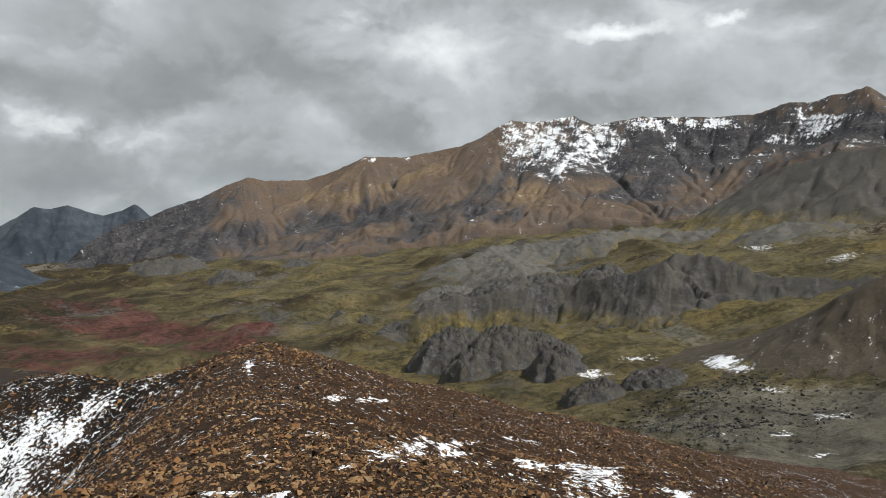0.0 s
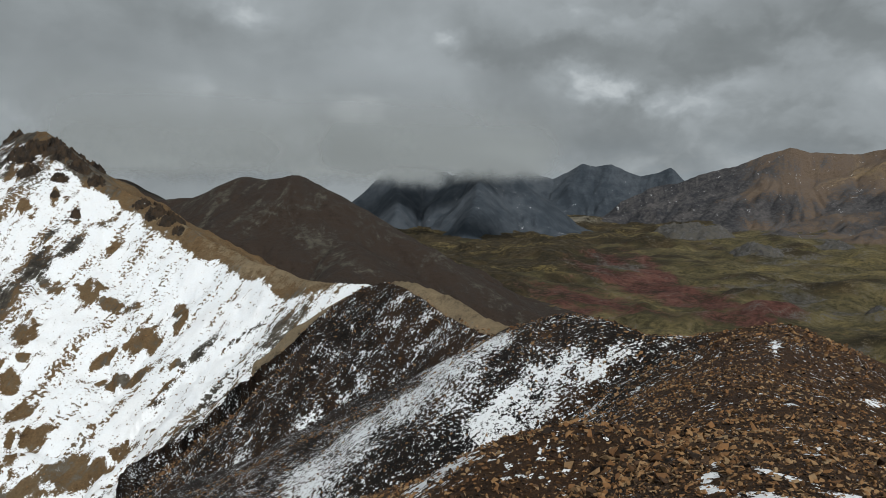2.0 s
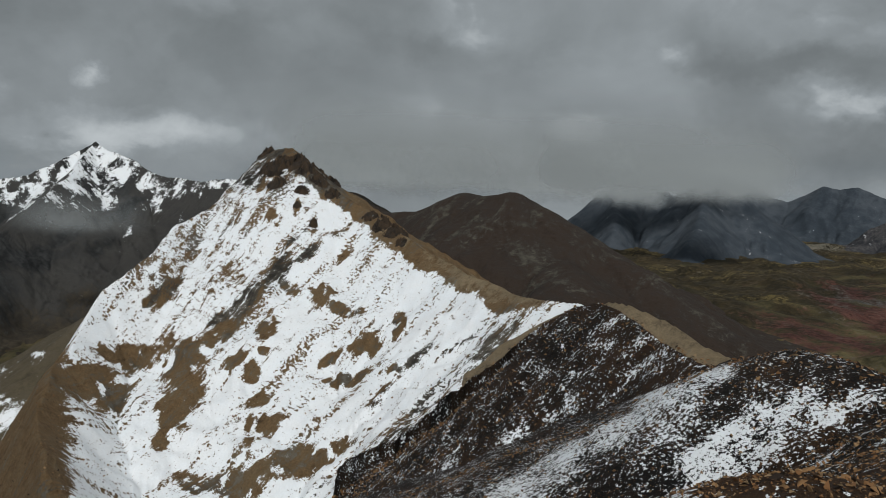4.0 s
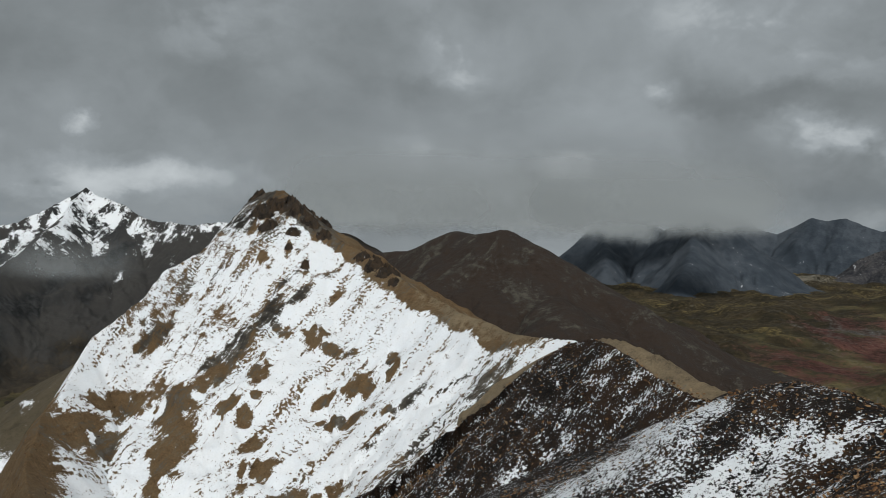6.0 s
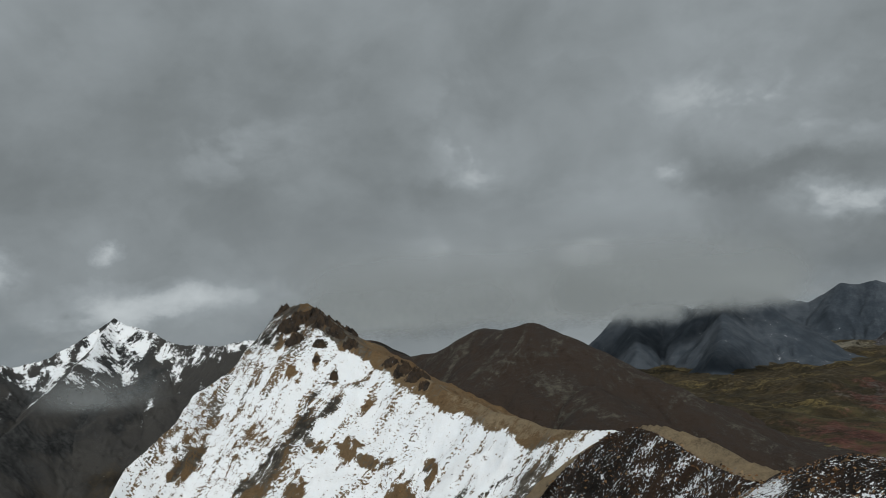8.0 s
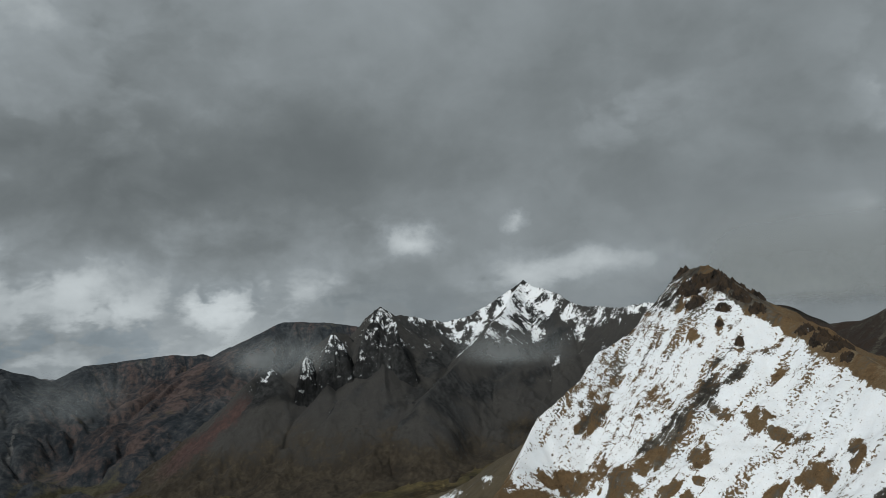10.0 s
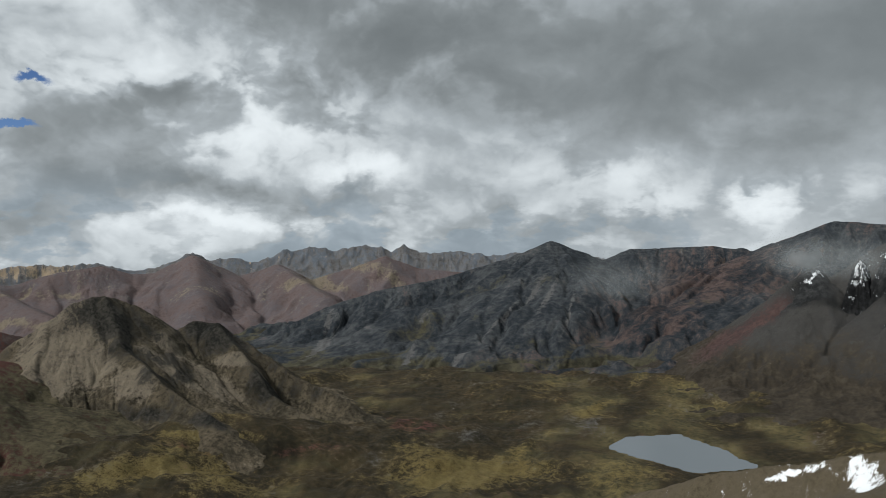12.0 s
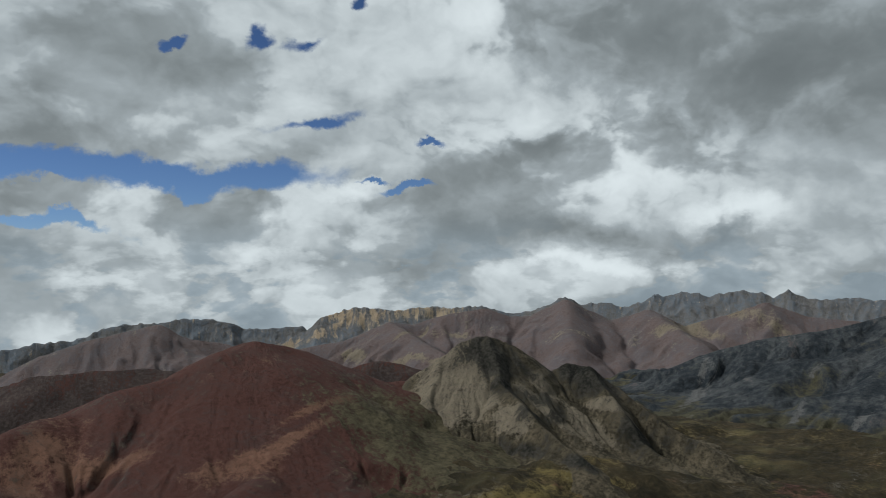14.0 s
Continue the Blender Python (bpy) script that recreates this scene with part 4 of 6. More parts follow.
FACE_BARE += [
    (-267.8, 230.9, 2.4, 4.8, -2.8, 1.3),
    (-256, 223.2, 1.4, 5.2, -3.8, 0.3),
    (-257, 214.1, 0.7, 2.2, -5.2, 4.4),
    (-232.8, 217.8, 8.6, 13, -4.8, 2.5),
    (-246.3, 194.8, 9, 10.4, -3.9, 2.3),
    (-221.9, 236.1, 3.4, 3.6, -3.1, 1.3),
    (-257, 184.6, 7, 1.6, -2.8, 3.4),
    (-243.4, 296.9, 3.5, -1, -2.9, 5.6),
    (-317.2, 230.1, 3.7, 13.3, -5.4, 1.7),
    (-313.2, 217.3, 10, 5.2, -11.1, 8.1),
    (-293.2, 200.8, 4.6, 4.4, -13.1, 9.4),
    (-317.5, 240.1, -1.9, 14, -6.5, 2.6),
    (-281.8, 187.6, 1.6, 3.1, -3.1, 2.2),
    (-319.8, 171.6, -6.8, 20, -4.9, 1.5),
    (-334.8, 208.9, 2.6, 17.4, -6, 2.3)]
FACE_BARE += [
    (-318.1, 224.4, 6.6, 9.7, -9.7, 4.1),
    (-317.8, 246.6, -1.5, 12.1, -6.7, 2.4),
    (-302.4, 213.7, 5.9, 4.7, -10.5, 7.2),
    (-314.3, 178.4, -3.8, 23.7, -5.9, 3.2),
    (-361.1, 244.4, -4.4, 10, -1.6, -1.1),
    (-358.5, 232.4, -1.9, 5.2, -1.2, -1.1),
    (-245.4, 300.1, 4.9, -1.7, -3.5, 6.7)]
FACE_SNOW = []
FACE_SNOW += [
    (-317.7, 202.6, -9.8, 15.5, -3.8, -0.9),
    (-311, 231.7, 5.3, -0, -1, 2),
    (-259.9, 219.8, -2, 5, -1.1, -0.3),
    (-247.7, 275, 6.3, 3.7, -0.9, 0.7),
    (-320.6, 216.6, -1.9, 4.1, -2, -0),
    (-202.8, 252.9, 1.6, 16.6, -6.4, 3.7),
    (-188.3, 265.1, 6.2, 8.7, -3.6, 2.7),
    (-204.5, 211.4, 11.3, 4.2, -3.7, 2.2),
    (-195.6, 302.2, 3.8, 5.3, -4.8, 2.8)]
FACE_STREAKS = []
FACE_STREAKS += [
    (-327.3, 337.2, 1.8, 10.9, -3, 1.7),
    (-325.7, 311.8, -1.3, 13.9, -4.3, 1.2),
    (-327, 291.2, -1.7, 14.9, -6.9, 2.7),
    (-325, 269.4, -0.6, 12.6, -7.1, 2.2),
    (-327.8, 251.7, 0.8, 9.9, -4.6, 1.4),
    (-332.5, 299.3, 0.1, 11.6, -2.3, 0.6),
    (-338.3, 311.5, -3.9, 17.4, -1.6, -0.3),
    (-217.3, 280.6, 5.3, 12.4, -3.5, 2),
    (-220.8, 258.5, 0.8, 11.8, -2.8, 0.5),
    (-180.1, 272.2, 4.3, 12.1, -5.4, 2.4),
    (-190.5, 259.4, 3.9, 11.2, -7.5, 3.9),
    (-190.3, 233.9, 1.4, 14.1, -6.9, 4.8),
    (-211.3, 209.2, 3.7, 9.3, -3.2, 0.9),
    (-174.4, 293.9, 2.9, 5.5, -4.2, 2.7),
    (-179, 286.1, 1.2, 11.3, -8.5, 6.1)]
FACE_STREAKS += [
    (-200.1, 290.4, 9.6, 10.9, -1.8, 0.9)]
RANGE_SNOW = []
RANGE_SNOW += [
    (1766.9, 3616.4, 183.1, -125.1, -102, -242),
    (2008.3, 3459.1, 48.8, -133.2, -137, -159.4),
    (1738.7, 3323, 151.6, 57, -29.5, -115.6),
    (1670.5, 3790.8, 55.7, -38.9, -52.7, -111.2),
    (2254.6, 3371.9, 108.1, -113.8, -28.6, -40.8),
    (2380.9, 3266.2, 78.6, -77.6, -19.2, -25),
    (2489.5, 3146.2, 67.6, -84.3, -32.7, -40.1),
    (2692, 2730.9, 2.5, -131.1, -61.5, -47.4),
    (2574.9, 2828.4, 24.6, -50, -21.4, -22.7),
    (951.8, 4072.2, 43.1, -3, -4.7, -16.9),
    (1156.7, 4038.7, 25.8, -11.1, -4, -11.9),
    (2250.4, 3181.1, 22.5, -13.8, -31.3, -42.8)]
RANGE_CLIFF = []
RANGE_CLIFF += [
    (611.6, 3718.9, 154.3, -79, -24.4, -155.2),
    (910.1, 3542.2, 188.9, -126.9, -47.6, -217.9),
    (971.3, 3159.3, 172.1, 50.4, -38.3, -162.7),
    (1210.8, 3156, 150.9, -33.3, -47.1, -155.1),
    (1331.5, 3315.5, 125.8, -0.4, -39.1, -109.5),
    (-259, 4002, 361.8, 86.6, 37.1, -150.4),
    (213.7, 3806.2, 185.5, -10, 1.6, -87.1),
    (1786.6, 3349.8, 353.7, -194.5, -109.7, -212.3),
    (2307.3, 3084.4, 287.8, -241.2, -101, -141.8),
    (2628.7, 2654.9, 141.6, -317.6, -72.3, -79.5),
    (1838.4, 2895.3, 143.4, -36.5, -58, -97.8),
    (1272.4, 2956.4, 94.2, -16.8, -10.2, -41.6)]
RANGE_PALE = []
RANGE_PALE += [
    (1467.5, 3203, 63.9, -156.9, -82.1, -150),
    (794.1, 3873.1, 100.6, -27.3, -2.8, -49.2),
    (951.3, 3866.4, 107.5, -3.8, -3.5, -45.3),
    (1111, 3856.8, 105.8, -16.6, -7.3, -52.6),
    (1272.3, 3842.6, 111, -5.3, -4.3, -37.5),
    (627.7, 3307.9, 39.8, -63.8, -20.6, -115.1),
    (704.6, 3315.2, 32, -86.8, -17.8, -89.4),
    (767.2, 3255.9, 47.2, -17.1, -22.7, -101.6),
    (841.6, 3248.5, 49.5, -8.1, -6, -28.2),
    (625.6, 3991.5, 58.5, -52.1, -7, -35.9),
    (717.5, 3953.4, 60.1, -34, -4.7, -18.7),
    (803.5, 3888.3, 58.3, -39.6, -5.8, -21.7),
    (1744.6, 3020.2, 39.9, -161, -76.7, -99.3)]
SPUR_ROCK = []
SPUR_ROCK += [
    (-1871, 791.8, -77.9, 104.8, 34.1, 1.4),
    (-1586.1, 640.7, 20.2, 41.9, 10.3, -1.4),
    (-1634.4, 734.3, -27.5, 62.4, 8.9, -1.1),
    (-1670.3, 826.5, -19, 60.6, 12.3, -3.1),
    (-1697.1, 892.8, -38.2, 93.4, 31.6, -8.2),
    (-1749.9, 1054.5, -2.2, 64.3, 12.3, 0.3),
    (-1838.2, 1016.9, -8.1, 61.5, 32.6, -16.3),
    (-1791.5, 589.8, -70.6, 102.9, 17, -0.8),
    (-1812.1, 475.6, -7.6, 43.3, 14.1, -0),
    (-1819.1, 411.2, 0, 0, 64.4, -11.5),
    (-1876.7, 315, -10.8, 57.9, 52, 17.4),
    (-1971, 799.5, 18.5, 79.5, 24.8, -19.8),
    (-1901.2, 1063.1, 62.4, 69.4, 87.2, -43.5),
    (-1664.6, 581.5, -15.8, 48.1, 15.1, 0.8),
    (-1709, 661.7, 26.1, 32.2, 68.9, -20.7)]
SPUR_ROCK += [
    (-1648.7, 700.9, 19.4, 35.4, 84.3, -29.6),
    (-1591.5, 664, 5.1, 76.2, 25.7, -6),
    (-1648.2, 805, -20.9, 88.9, 24.3, -6.9),
    (-1659.1, 929.2, -0.8, 81.3, 25.2, -8.9)]
SPUR_SNOW = []
SPUR_SNOW += [
    (-1936.2, 1008, 7.6, 71.7, 74, -14.1),
    (-1850.9, 1108.3, 51.4, 25.1, 26.2, -28.1),
    (-1996, 885.4, 12.6, 70.9, 16.7, -6.2),
    (-1849.5, 992.9, -9.7, 108.3, 80.3, -15.2),
    (-1910.4, 1082.3, 27.1, 38.4, 39.2, -19),
    (-1920.5, 928.5, 49.6, 56.6, 90.7, -34.7),
    (-1656.5, 1015.3, 5.1, 29.4, 49.8, -17.4),
    (-1737.2, 1114.5, 9.9, 21.1, 21.8, -12.2),
    (-1734.7, 1187.6, 65, 79.6, 33.2, -12.5),
    (-1597.8, 1257.4, 95.8, 38.1, 19.5, -18.1),
    (-1812.1, 593.6, -73.5, 80.5, 1.6, 15.1),
    (-1822.7, 481.2, -5.5, 24.5, 13, 11.7),
    (-1898.2, 1046.5, -5.9, 87.1, 37.3, 0.6),
    (-1923.8, 966.2, 22.9, 66.8, 74.5, -26.3),
    (-1923.2, 886.1, 52.1, 14.1, 46.1, -20.1)]
SPUR_SNOW += [
    (-1889.1, 323.5, -14.2, 36.8, 14.3, 6.6),
    (-1810.3, 414.4, 6.8, 10.7, 4.5, -6.8),
    (-1999.8, 785.9, 8.8, 40.9, 11, -7.9)]
SPUR_RED = []
SPUR_RED += [
    (-1853.5, 170.1, -25.7, 99.2, 62.9, 14.9),
    (-1859, 265, -12.1, 42.9, 31.9, 10.7)]
BLUE_SCREE = []
BLUE_SCREE += [
    (-2155, -1003, -163.2, -21.2, -32.8, -26.5),
    (-1953, -512.4, -82.2, 19.3, -13.2, -12.9),
    (-2227, -446.2, -134.8, 32.7, 2.1, -6.7),
    (-2355, -332.4, -134.7, 14.9, -15.2, -9.5),
    (-2377, -387.5, -123.1, 24.2, -12.2, -8.7),
    (-2277, -256.1, -134, 1.4, 2.8, -5.9),
    (-1967, -659.6, -82.8, -1.6, -10.8, -11.1),
    (-2263, -701.7, -51.4, 31.1, -8.5, -9.7),
    (-2215, -1035, -181.1, -38.4, -17.1, -18.1)]
BLUE_RED = []
BLUE_RED += [
    (-2564, 89, -40.5, 172.3, -170, -5.1),
    (-1872, -319.1, -11, 121.7, -159, -27.1),
    (-2175, -108.7, -75.3, 119.2, -101.9, -15.4),
    (-2254, 6.7, -119.4, 77.2, -50.4, -11),
    (-2556, 88.6, -20.9, 211.5, -214.6, -2.3),
    (-2270, -50.8, 64.3, 144, -240.6, -5.5)]
BLUE_GRASS = []
BLUE_GRASS += [
    (-2192, -680.3, -45.1, 86.5, -43.5, -20.4),
    (-2083, -278.9, -39.3, 115.9, -33.4, -4.5),
    (-2024, -59.9, 20.5, 81.6, -54.8, -1.7),
    (-2240, -604.7, 29, 77.5, -34.8, -9.3),
    (-1974, -796.2, -68.1, 37.5, -28.6, -16.2)]
FAR_TAN = []
FAR_TAN += [
    (-3055.6, -3511.2, -50.8, 107.3, 50.6, 25.2),
    (-3414.2, -3259.3, -81.1, 129.9, 28.6, 13),
    (-2695.1, -3775.9, -67.5, 68.7, 8.9, 31.3),
    (-2792, -3669.6, -72.4, 62.6, 9.5, 30.7),
    (-2928, -3611.9, -95.9, 35.8, 8.3, 28),
    (-2953.1, -3654.7, -87.9, 112.2, 30.2, 36.8),
    (-3095.2, -3503.9, -99.4, 98, 27.5, 30.4),
    (-3253.8, -3370.2, -107.4, 90.9, 26.9, 27.2),
    (-3417.2, -3238.1, -109.6, 90.2, 26.9, 24.8)]
HILL_TAN = []
HILL_TAN += [
    (-2562.2, -2675, -67.5, 12, 20.3, 21),
    (-2717.4, -2713.8, -96, -16.3, 12, 11.8),
    (-2760.2, -2636.5, -23.5, 56.8, 27.1, 25.7),
    (-2807.5, -2564.7, -22.9, 56.1, 17.6, 15.9),
    (-3336.1, -1692.5, -6.3, 74.1, 34.7, 13.3),
    (-3607.7, -1711.1, -143.1, 7.6, 195.4, 88.4),
    (-3580.3, -1584.7, 38.2, 91.8, 46, 16.1),
    (-3742.1, -1489.3, 53.4, 144.5, 48.7, 7.5),
    (-3669.1, -1287.5, -15.1, 108.7, 48.4, 6),
    (-4099.6, -2080.9, 9.4, 186.5, 58.8, 4.6),
    (-2391.4, -2842.1, -8.7, 92, 20.9, 24.5),
    (-1131.5, -1274.7, -36, 5.3, 18.4, 20.7),
    (-2404.7, -2568.7, -14.9, 76.9, 20.3, 21.4),
    (-2427.4, -2458.5, 1.5, 89.7, 17, 17),
    (-2419.9, -2323.4, -6.6, 77.8, 12.8, 12.1)]
OLIVE_SCREE = []
OLIVE_SCREE += [
    (-995, -906.3, -23.5, 67.8, -40.9, -35.6),
    (-995.4, -947.6, -3.5, 33.2, -36, -32.8),
    (-987.8, -776.8, -6.4, 33.1, -20.4, -15.3),
    (-1192, -701.1, -19, 50, -11.9, 0.1),
    (-1122, -808, -6.3, 31.5, -13.1, -2.3),
    (-1117, -724.5, 8.4, 36.8, -11.9, -2),
    (-1012, -932.1, -23.7, 62.4, -52.4, -47.3),
    (-951.8, -904.1, -27.9, 26.8, -33.5, -31.2),
    (-1082, -784.2, -6.3, 50.2, -13.1, -3.2),
    (-1139, -729.1, -3.5, 50, -15.1, -3.7)]
OLIVE_ROCK = []
OLIVE_ROCK += [
    (-1074, -900.9, -50, 45.2, -16.3, -12.8),
    (-1115, -850, -3.1, 38.4, -16.6, -0.6),
    (-1210, -782.8, -36.5, 44.6, -29.3, -18.5),
    (-1057, -762.5, -52.6, 6.3, -19.3, -13.5),
    (-1182, -650.1, -22.1, 27.1, -35.8, -9.1),
    (-952.2, -739.8, -7.9, 67, -10.6, -7.9),
    (-956.8, -641.4, -7.8, 54.5, -9.5, -6.2),
    (-1087, -874.8, -30.6, 59.1, -33.7, -14.6),
    (-1211, -786, -28.6, 54.7, -28.4, -14.3),
    (-1071, -811.8, -22.4, 35.9, -27.9, -8.3)]
# sunlit places of the red hill, painted in a lighter tan
RED_SUNLIT = []
RED_SUNLIT += [
    (-361.2, -1063, -57.1, -20, -2, -39.6),
    (-395.9, -1006, -69.6, 32.3, -5.4, -19.7),
    (-328.7, -1025, -33.4, 14.9, -8.5, -26.2),
    (-531.5, -866.6, -62.5, 11.7, -7.8, -23.9),
    (-630.5, -868.7, -76.4, -13.2, -3.2, -10.9),
    (-692.3, -911.3, -66.1, -9.2, -4.4, -9.5)]
HILL_SCREE = []
HILL_SCREE += [
    (-566.9, 965.3, 88.6, -28.7, 6.7, -22.1),
    (-631, 1003.7, 86, 62.7, 5.7, -6.5),
    (-472.6, 910, 53.8, -4.1, 3.3, -8.8)]
SHELF_SNOW = []
SHELF_SNOW += [
    (-566.2, 211.4, 23, 21.1, 34.7, -9.4),
    (-630.5, 201.1, 4.7, 11.9, 13.2, -1.2),
    (-652, 158, 23.7, 6.5, 14.2, -6.6),
    (-698, 100, 0.8, 9.6, 4, 0.7),
    (-697.6, 114.2, 2.5, 9.2, 3.6, 0.6),
    (-690.7, 127.3, 5, 8.7, 4.4, 0.4),
    (-454, 200.6, -0.9, 9.3, 10.7, -0),
    (-540.9, 178, 27.3, 4.3, 26.9, -8.2),
    (-486.8, 190.4, 3.2, 8.1, 10.7, -3.1),
    (-477.7, 200.5, 5.5, 7, 3.7, -0.5),
    (-498.9, 239.4, 10.2, -1, 5.3, -2.4)]
# rock outcrops: place, half width and height
OUTCROPS = [
    (336.5, 1006.5, -233.9, 58.1, 50),
    (354.2, 881.3, -222.9, 56.5, 53.6),
    (407.8, 878, -217.8, 51.6, 36.8),
    (389.1, 785.2, -212.3, 33.5, 33.5),
    (317.4, 865, -224.1, 42.2, 35.2),
    (433.9, 659.2, -205.8, 31.5, 21.8),
    (367.8, 663, -208.8, 29.2, 21),
    (511.5, 1512.8, -243.2, 72, 31.2),
    (351.7, 1298.5, -243.9, 50.8, 20.3),
    (259.7, 1486.7, -238.7, 20.4, 13.6),
    (301, 1399.7, -233.8, 12.9, 12.9),
    (602.1, 1479.2, -221.4, 83.8, 40.7),
    (719, 1448.9, -219.4, 87.2, 43.6),
    (827.3, 1448, -210.8, 62.4, 42.4),
    (108.6, 2452.8, -242.9, 73.3, 36.6),
    (-90.6, 3150.8, -240.6, 140.8, 56.3),
    (372.3, 2840.1, -233.4, 55.5, 29.9),
    (529.5, 1601.5, -230.8, 75.8, 30.3),
    (758.3, 1935.9, -212.1, 170.7, 40.3),
    (968.2, 2053.5, -201.3, 169.2, 44),
    (1088.1, 1961.9, -183.4, 133.7, 43.4),
    (1379.2, 2116.2, -176.6, 150.4, 41.4),
    (725.9, 1705.9, -219.4, 110.9, 36),
    (1423.2, 1861.6, -145.1, 139.4, 34.9),
    (1462.5, 1573.7, -132.4, 143.8, 32),
]
PALE_FROM = 17

# ---- ground, lake ----
def inside(x, y, outline):
    """Signed distance to a closed outline, positive inside."""
    best, odd = np.full(x.shape, 1e9), np.zeros(x.shape, bool)
    for (ax, ay), (bx, by) in zip(outline, outline[1:] + outline[:1]):
        t = np.clip(((x - ax) * (bx - ax) + (y - ay) * (by - ay)) / ((bx - ax) ** 2 + (by - ay) ** 2), 0, 1)
        best = np.minimum(best, np.hypot(x - ax - t * (bx - ax), y - ay - t * (by - ay)))
        odd ^= ((ay > y) != (by > y)) & (x < (bx - ax) * (y - ay) / (by - ay + 1e-9) + ax)
    return np.where(odd, best, -best)


LAKE_Z = -383.0


def blobs(x, y, spots, soft=0.5):
    """Soft oval patches, each given by its middle and its two half axes."""
    total = np.zeros(x.shape)
    for cx, cy, ax, ay, bx, by in spots:
        det = ax * by - ay * bx
        if abs(det) < 1e-3:
            continue
        u, v = ((x - cx) * by - (y - cy) * bx) / det, ((y - cy) * ax - (x - cx) * ay) / det
        total = np.maximum(total, 1 - smooth(np.hypot(u, v), 1 - soft, 1 + soft))
    return total


def hummocks(x, y):
    """Low swells of the valley floor."""
    return np.clip(fbm(x / 330, y / 240, 71, 4) - 0.02, 0, 0.5) * np.maximum(smooth(y, 700, 1300), 0.6 * smooth(-x, 800, 1100)) * 2


def valley_height(x, y):
    calm = 1 - 0.6 * smooth(-x, 900, 1500)
    z = ground_height(x, y) + calm * 20 * fbm(x / 260, y / 260, 3, 5) - 8 * (1 - calm) + calm * 16 * (ridged(x / 130, y / 90, 8, 5) - 0.7) + 7 * np.abs(fbm(x / 55, y / 45, 10, 3)) * (0.4 + smooth(-x, 100, 600))
    z = z + 26 * hummocks(x, y) - 45 * smooth(-x, 1750, 2150)
    lake = inside(x + 9 * fbm(x / 50, y / 50, 21, 3), y + 9 * fbm(x / 50, y / 50, 22, 3), LAKE)
    shore = smooth(-lake, 0, 160)
    rim = LAKE_Z + 0.3 + (np.maximum(z, LAKE_Z - 6) - LAKE_Z - 0.3) * shore + 6 * smooth(-lake, 0, 60) * (1 - shore)
    return np.where(lake > 0, LAKE_Z - 0.25 - 0.08 * lake, np.where(-lake > 160, z, rim))


def build_ground():
    a = np.radians(np.concatenate([np.arange(172, -66, -0.27), np.arange(-66, -187, -3.0), [-188.0]]))[None, :]
    r = np.concatenate([np.geomspace(60, 420, 40)[:-1], np.geomspace(420, 4985, 245)])[:, None]
    x, y = -np.sin(a) * r, np.cos(a) * r
    z = valley_height(x, y)
    masks = {
        "yellow": 0.1 + 0.65 * fbm(x / 240, y / 170, 31, 4) + 0.45 * blobs(x, y, YELLOW_SPOTS, 0.9),
        # cloud shadow over the west and the far valley is painted in here
        "shaded_moor": 0.42 * smooth(-x, 100, 600) + 0.75 * fbm(x / 150, y / 100, 34, 4) + 0.12 + 0.3 * blobs(x, y, RED_SPOTS, 0.9) + 0.25 * smooth(-x, 100, 600) * smooth(-y, 0, 500) + 0.12 * smooth(y, 1100, 1800) + 0.2 * smooth(y, 1300, 1900) * smooth(-x, -250, 250) + 0.3 * hummocks(x, y),
        "red": 0.8 * (1 - 0.35 * smooth(-x, 200, 600)) * blobs(x, y, RED_SPOTS, 1.0) + 0.55 * fbm(x / 70, y / 50, 36, 4) - 0.02,
        "scree": 0.75 * blobs(x, y, SCREE_SPOTS, 0.9) + 0.45 * smooth(x, 230, 330) * (1 - smooth(y, 430, 560)) + 0.8 * blobs(x, y, [(-690, 3700, 110, 0, 0, 330)], 0.8) + 0.3 * fbm(x / 60, y / 60, 37, 4),
        "rock": 0.1 - 0.16 * smooth(-x, -200, 300) + 0.65 * fbm(x / 90, y / 70, 35, 5) + 0.5 * blobs(x, y, ROCK_SPOTS, 0.9),
        "snow": 0.56 * blobs(x, y, SNOW_SPOTS, 1.0) - 0.08,
    }
    return tagged(sheet("ground", x, y, z, GRASS, masks), "brown green high valley grassland with red earth", "ground", kind="structure")


build_ground()

water = bpy.data.materials.new("lake_water")
water.use_nodes = True
n = Nodes(water.node_tree)
ripple = n.noise(n.add("ShaderNodeNewGeometry", "Position"), 0.5, 3.0)
skin = n.add("ShaderNodeBsdfPrincipled", 0, {"Base Color": (0.13, 0.15, 0.165), "Roughness": 0.08, "Specular IOR Level": 0.5, "Normal": n.add("ShaderNodeBump", 0, {"Strength": 0.15, "Distance": 0.1, "Height": ripple})})
n.tree.links.new(skin, n.tree.nodes.new("ShaderNodeOutputMaterial").inputs[0])


def build_lake():
    bm = bmesh.new()
    cx, cy = sum(p[0] for p in LAKE) / len(LAKE), sum(p[1] for p in LAKE) / len(LAKE)
    bm.faces.new([bm.verts.new((cx + (px - cx) * 1.25, cy + (py - cy) * 1.25, LAKE_Z)) for px, py in LAKE])
    mesh = bpy.data.meshes.new("water")
    bm.to_mesh(mesh)
    mesh.materials.append(water)
    return tagged(new("water", mesh), "calm pale grey mountain lake in the valley", "lake", kind="structure")


build_lake()


# ---- mountains, far to near ----
def none(x, y, z, d, side, u):
    return {}


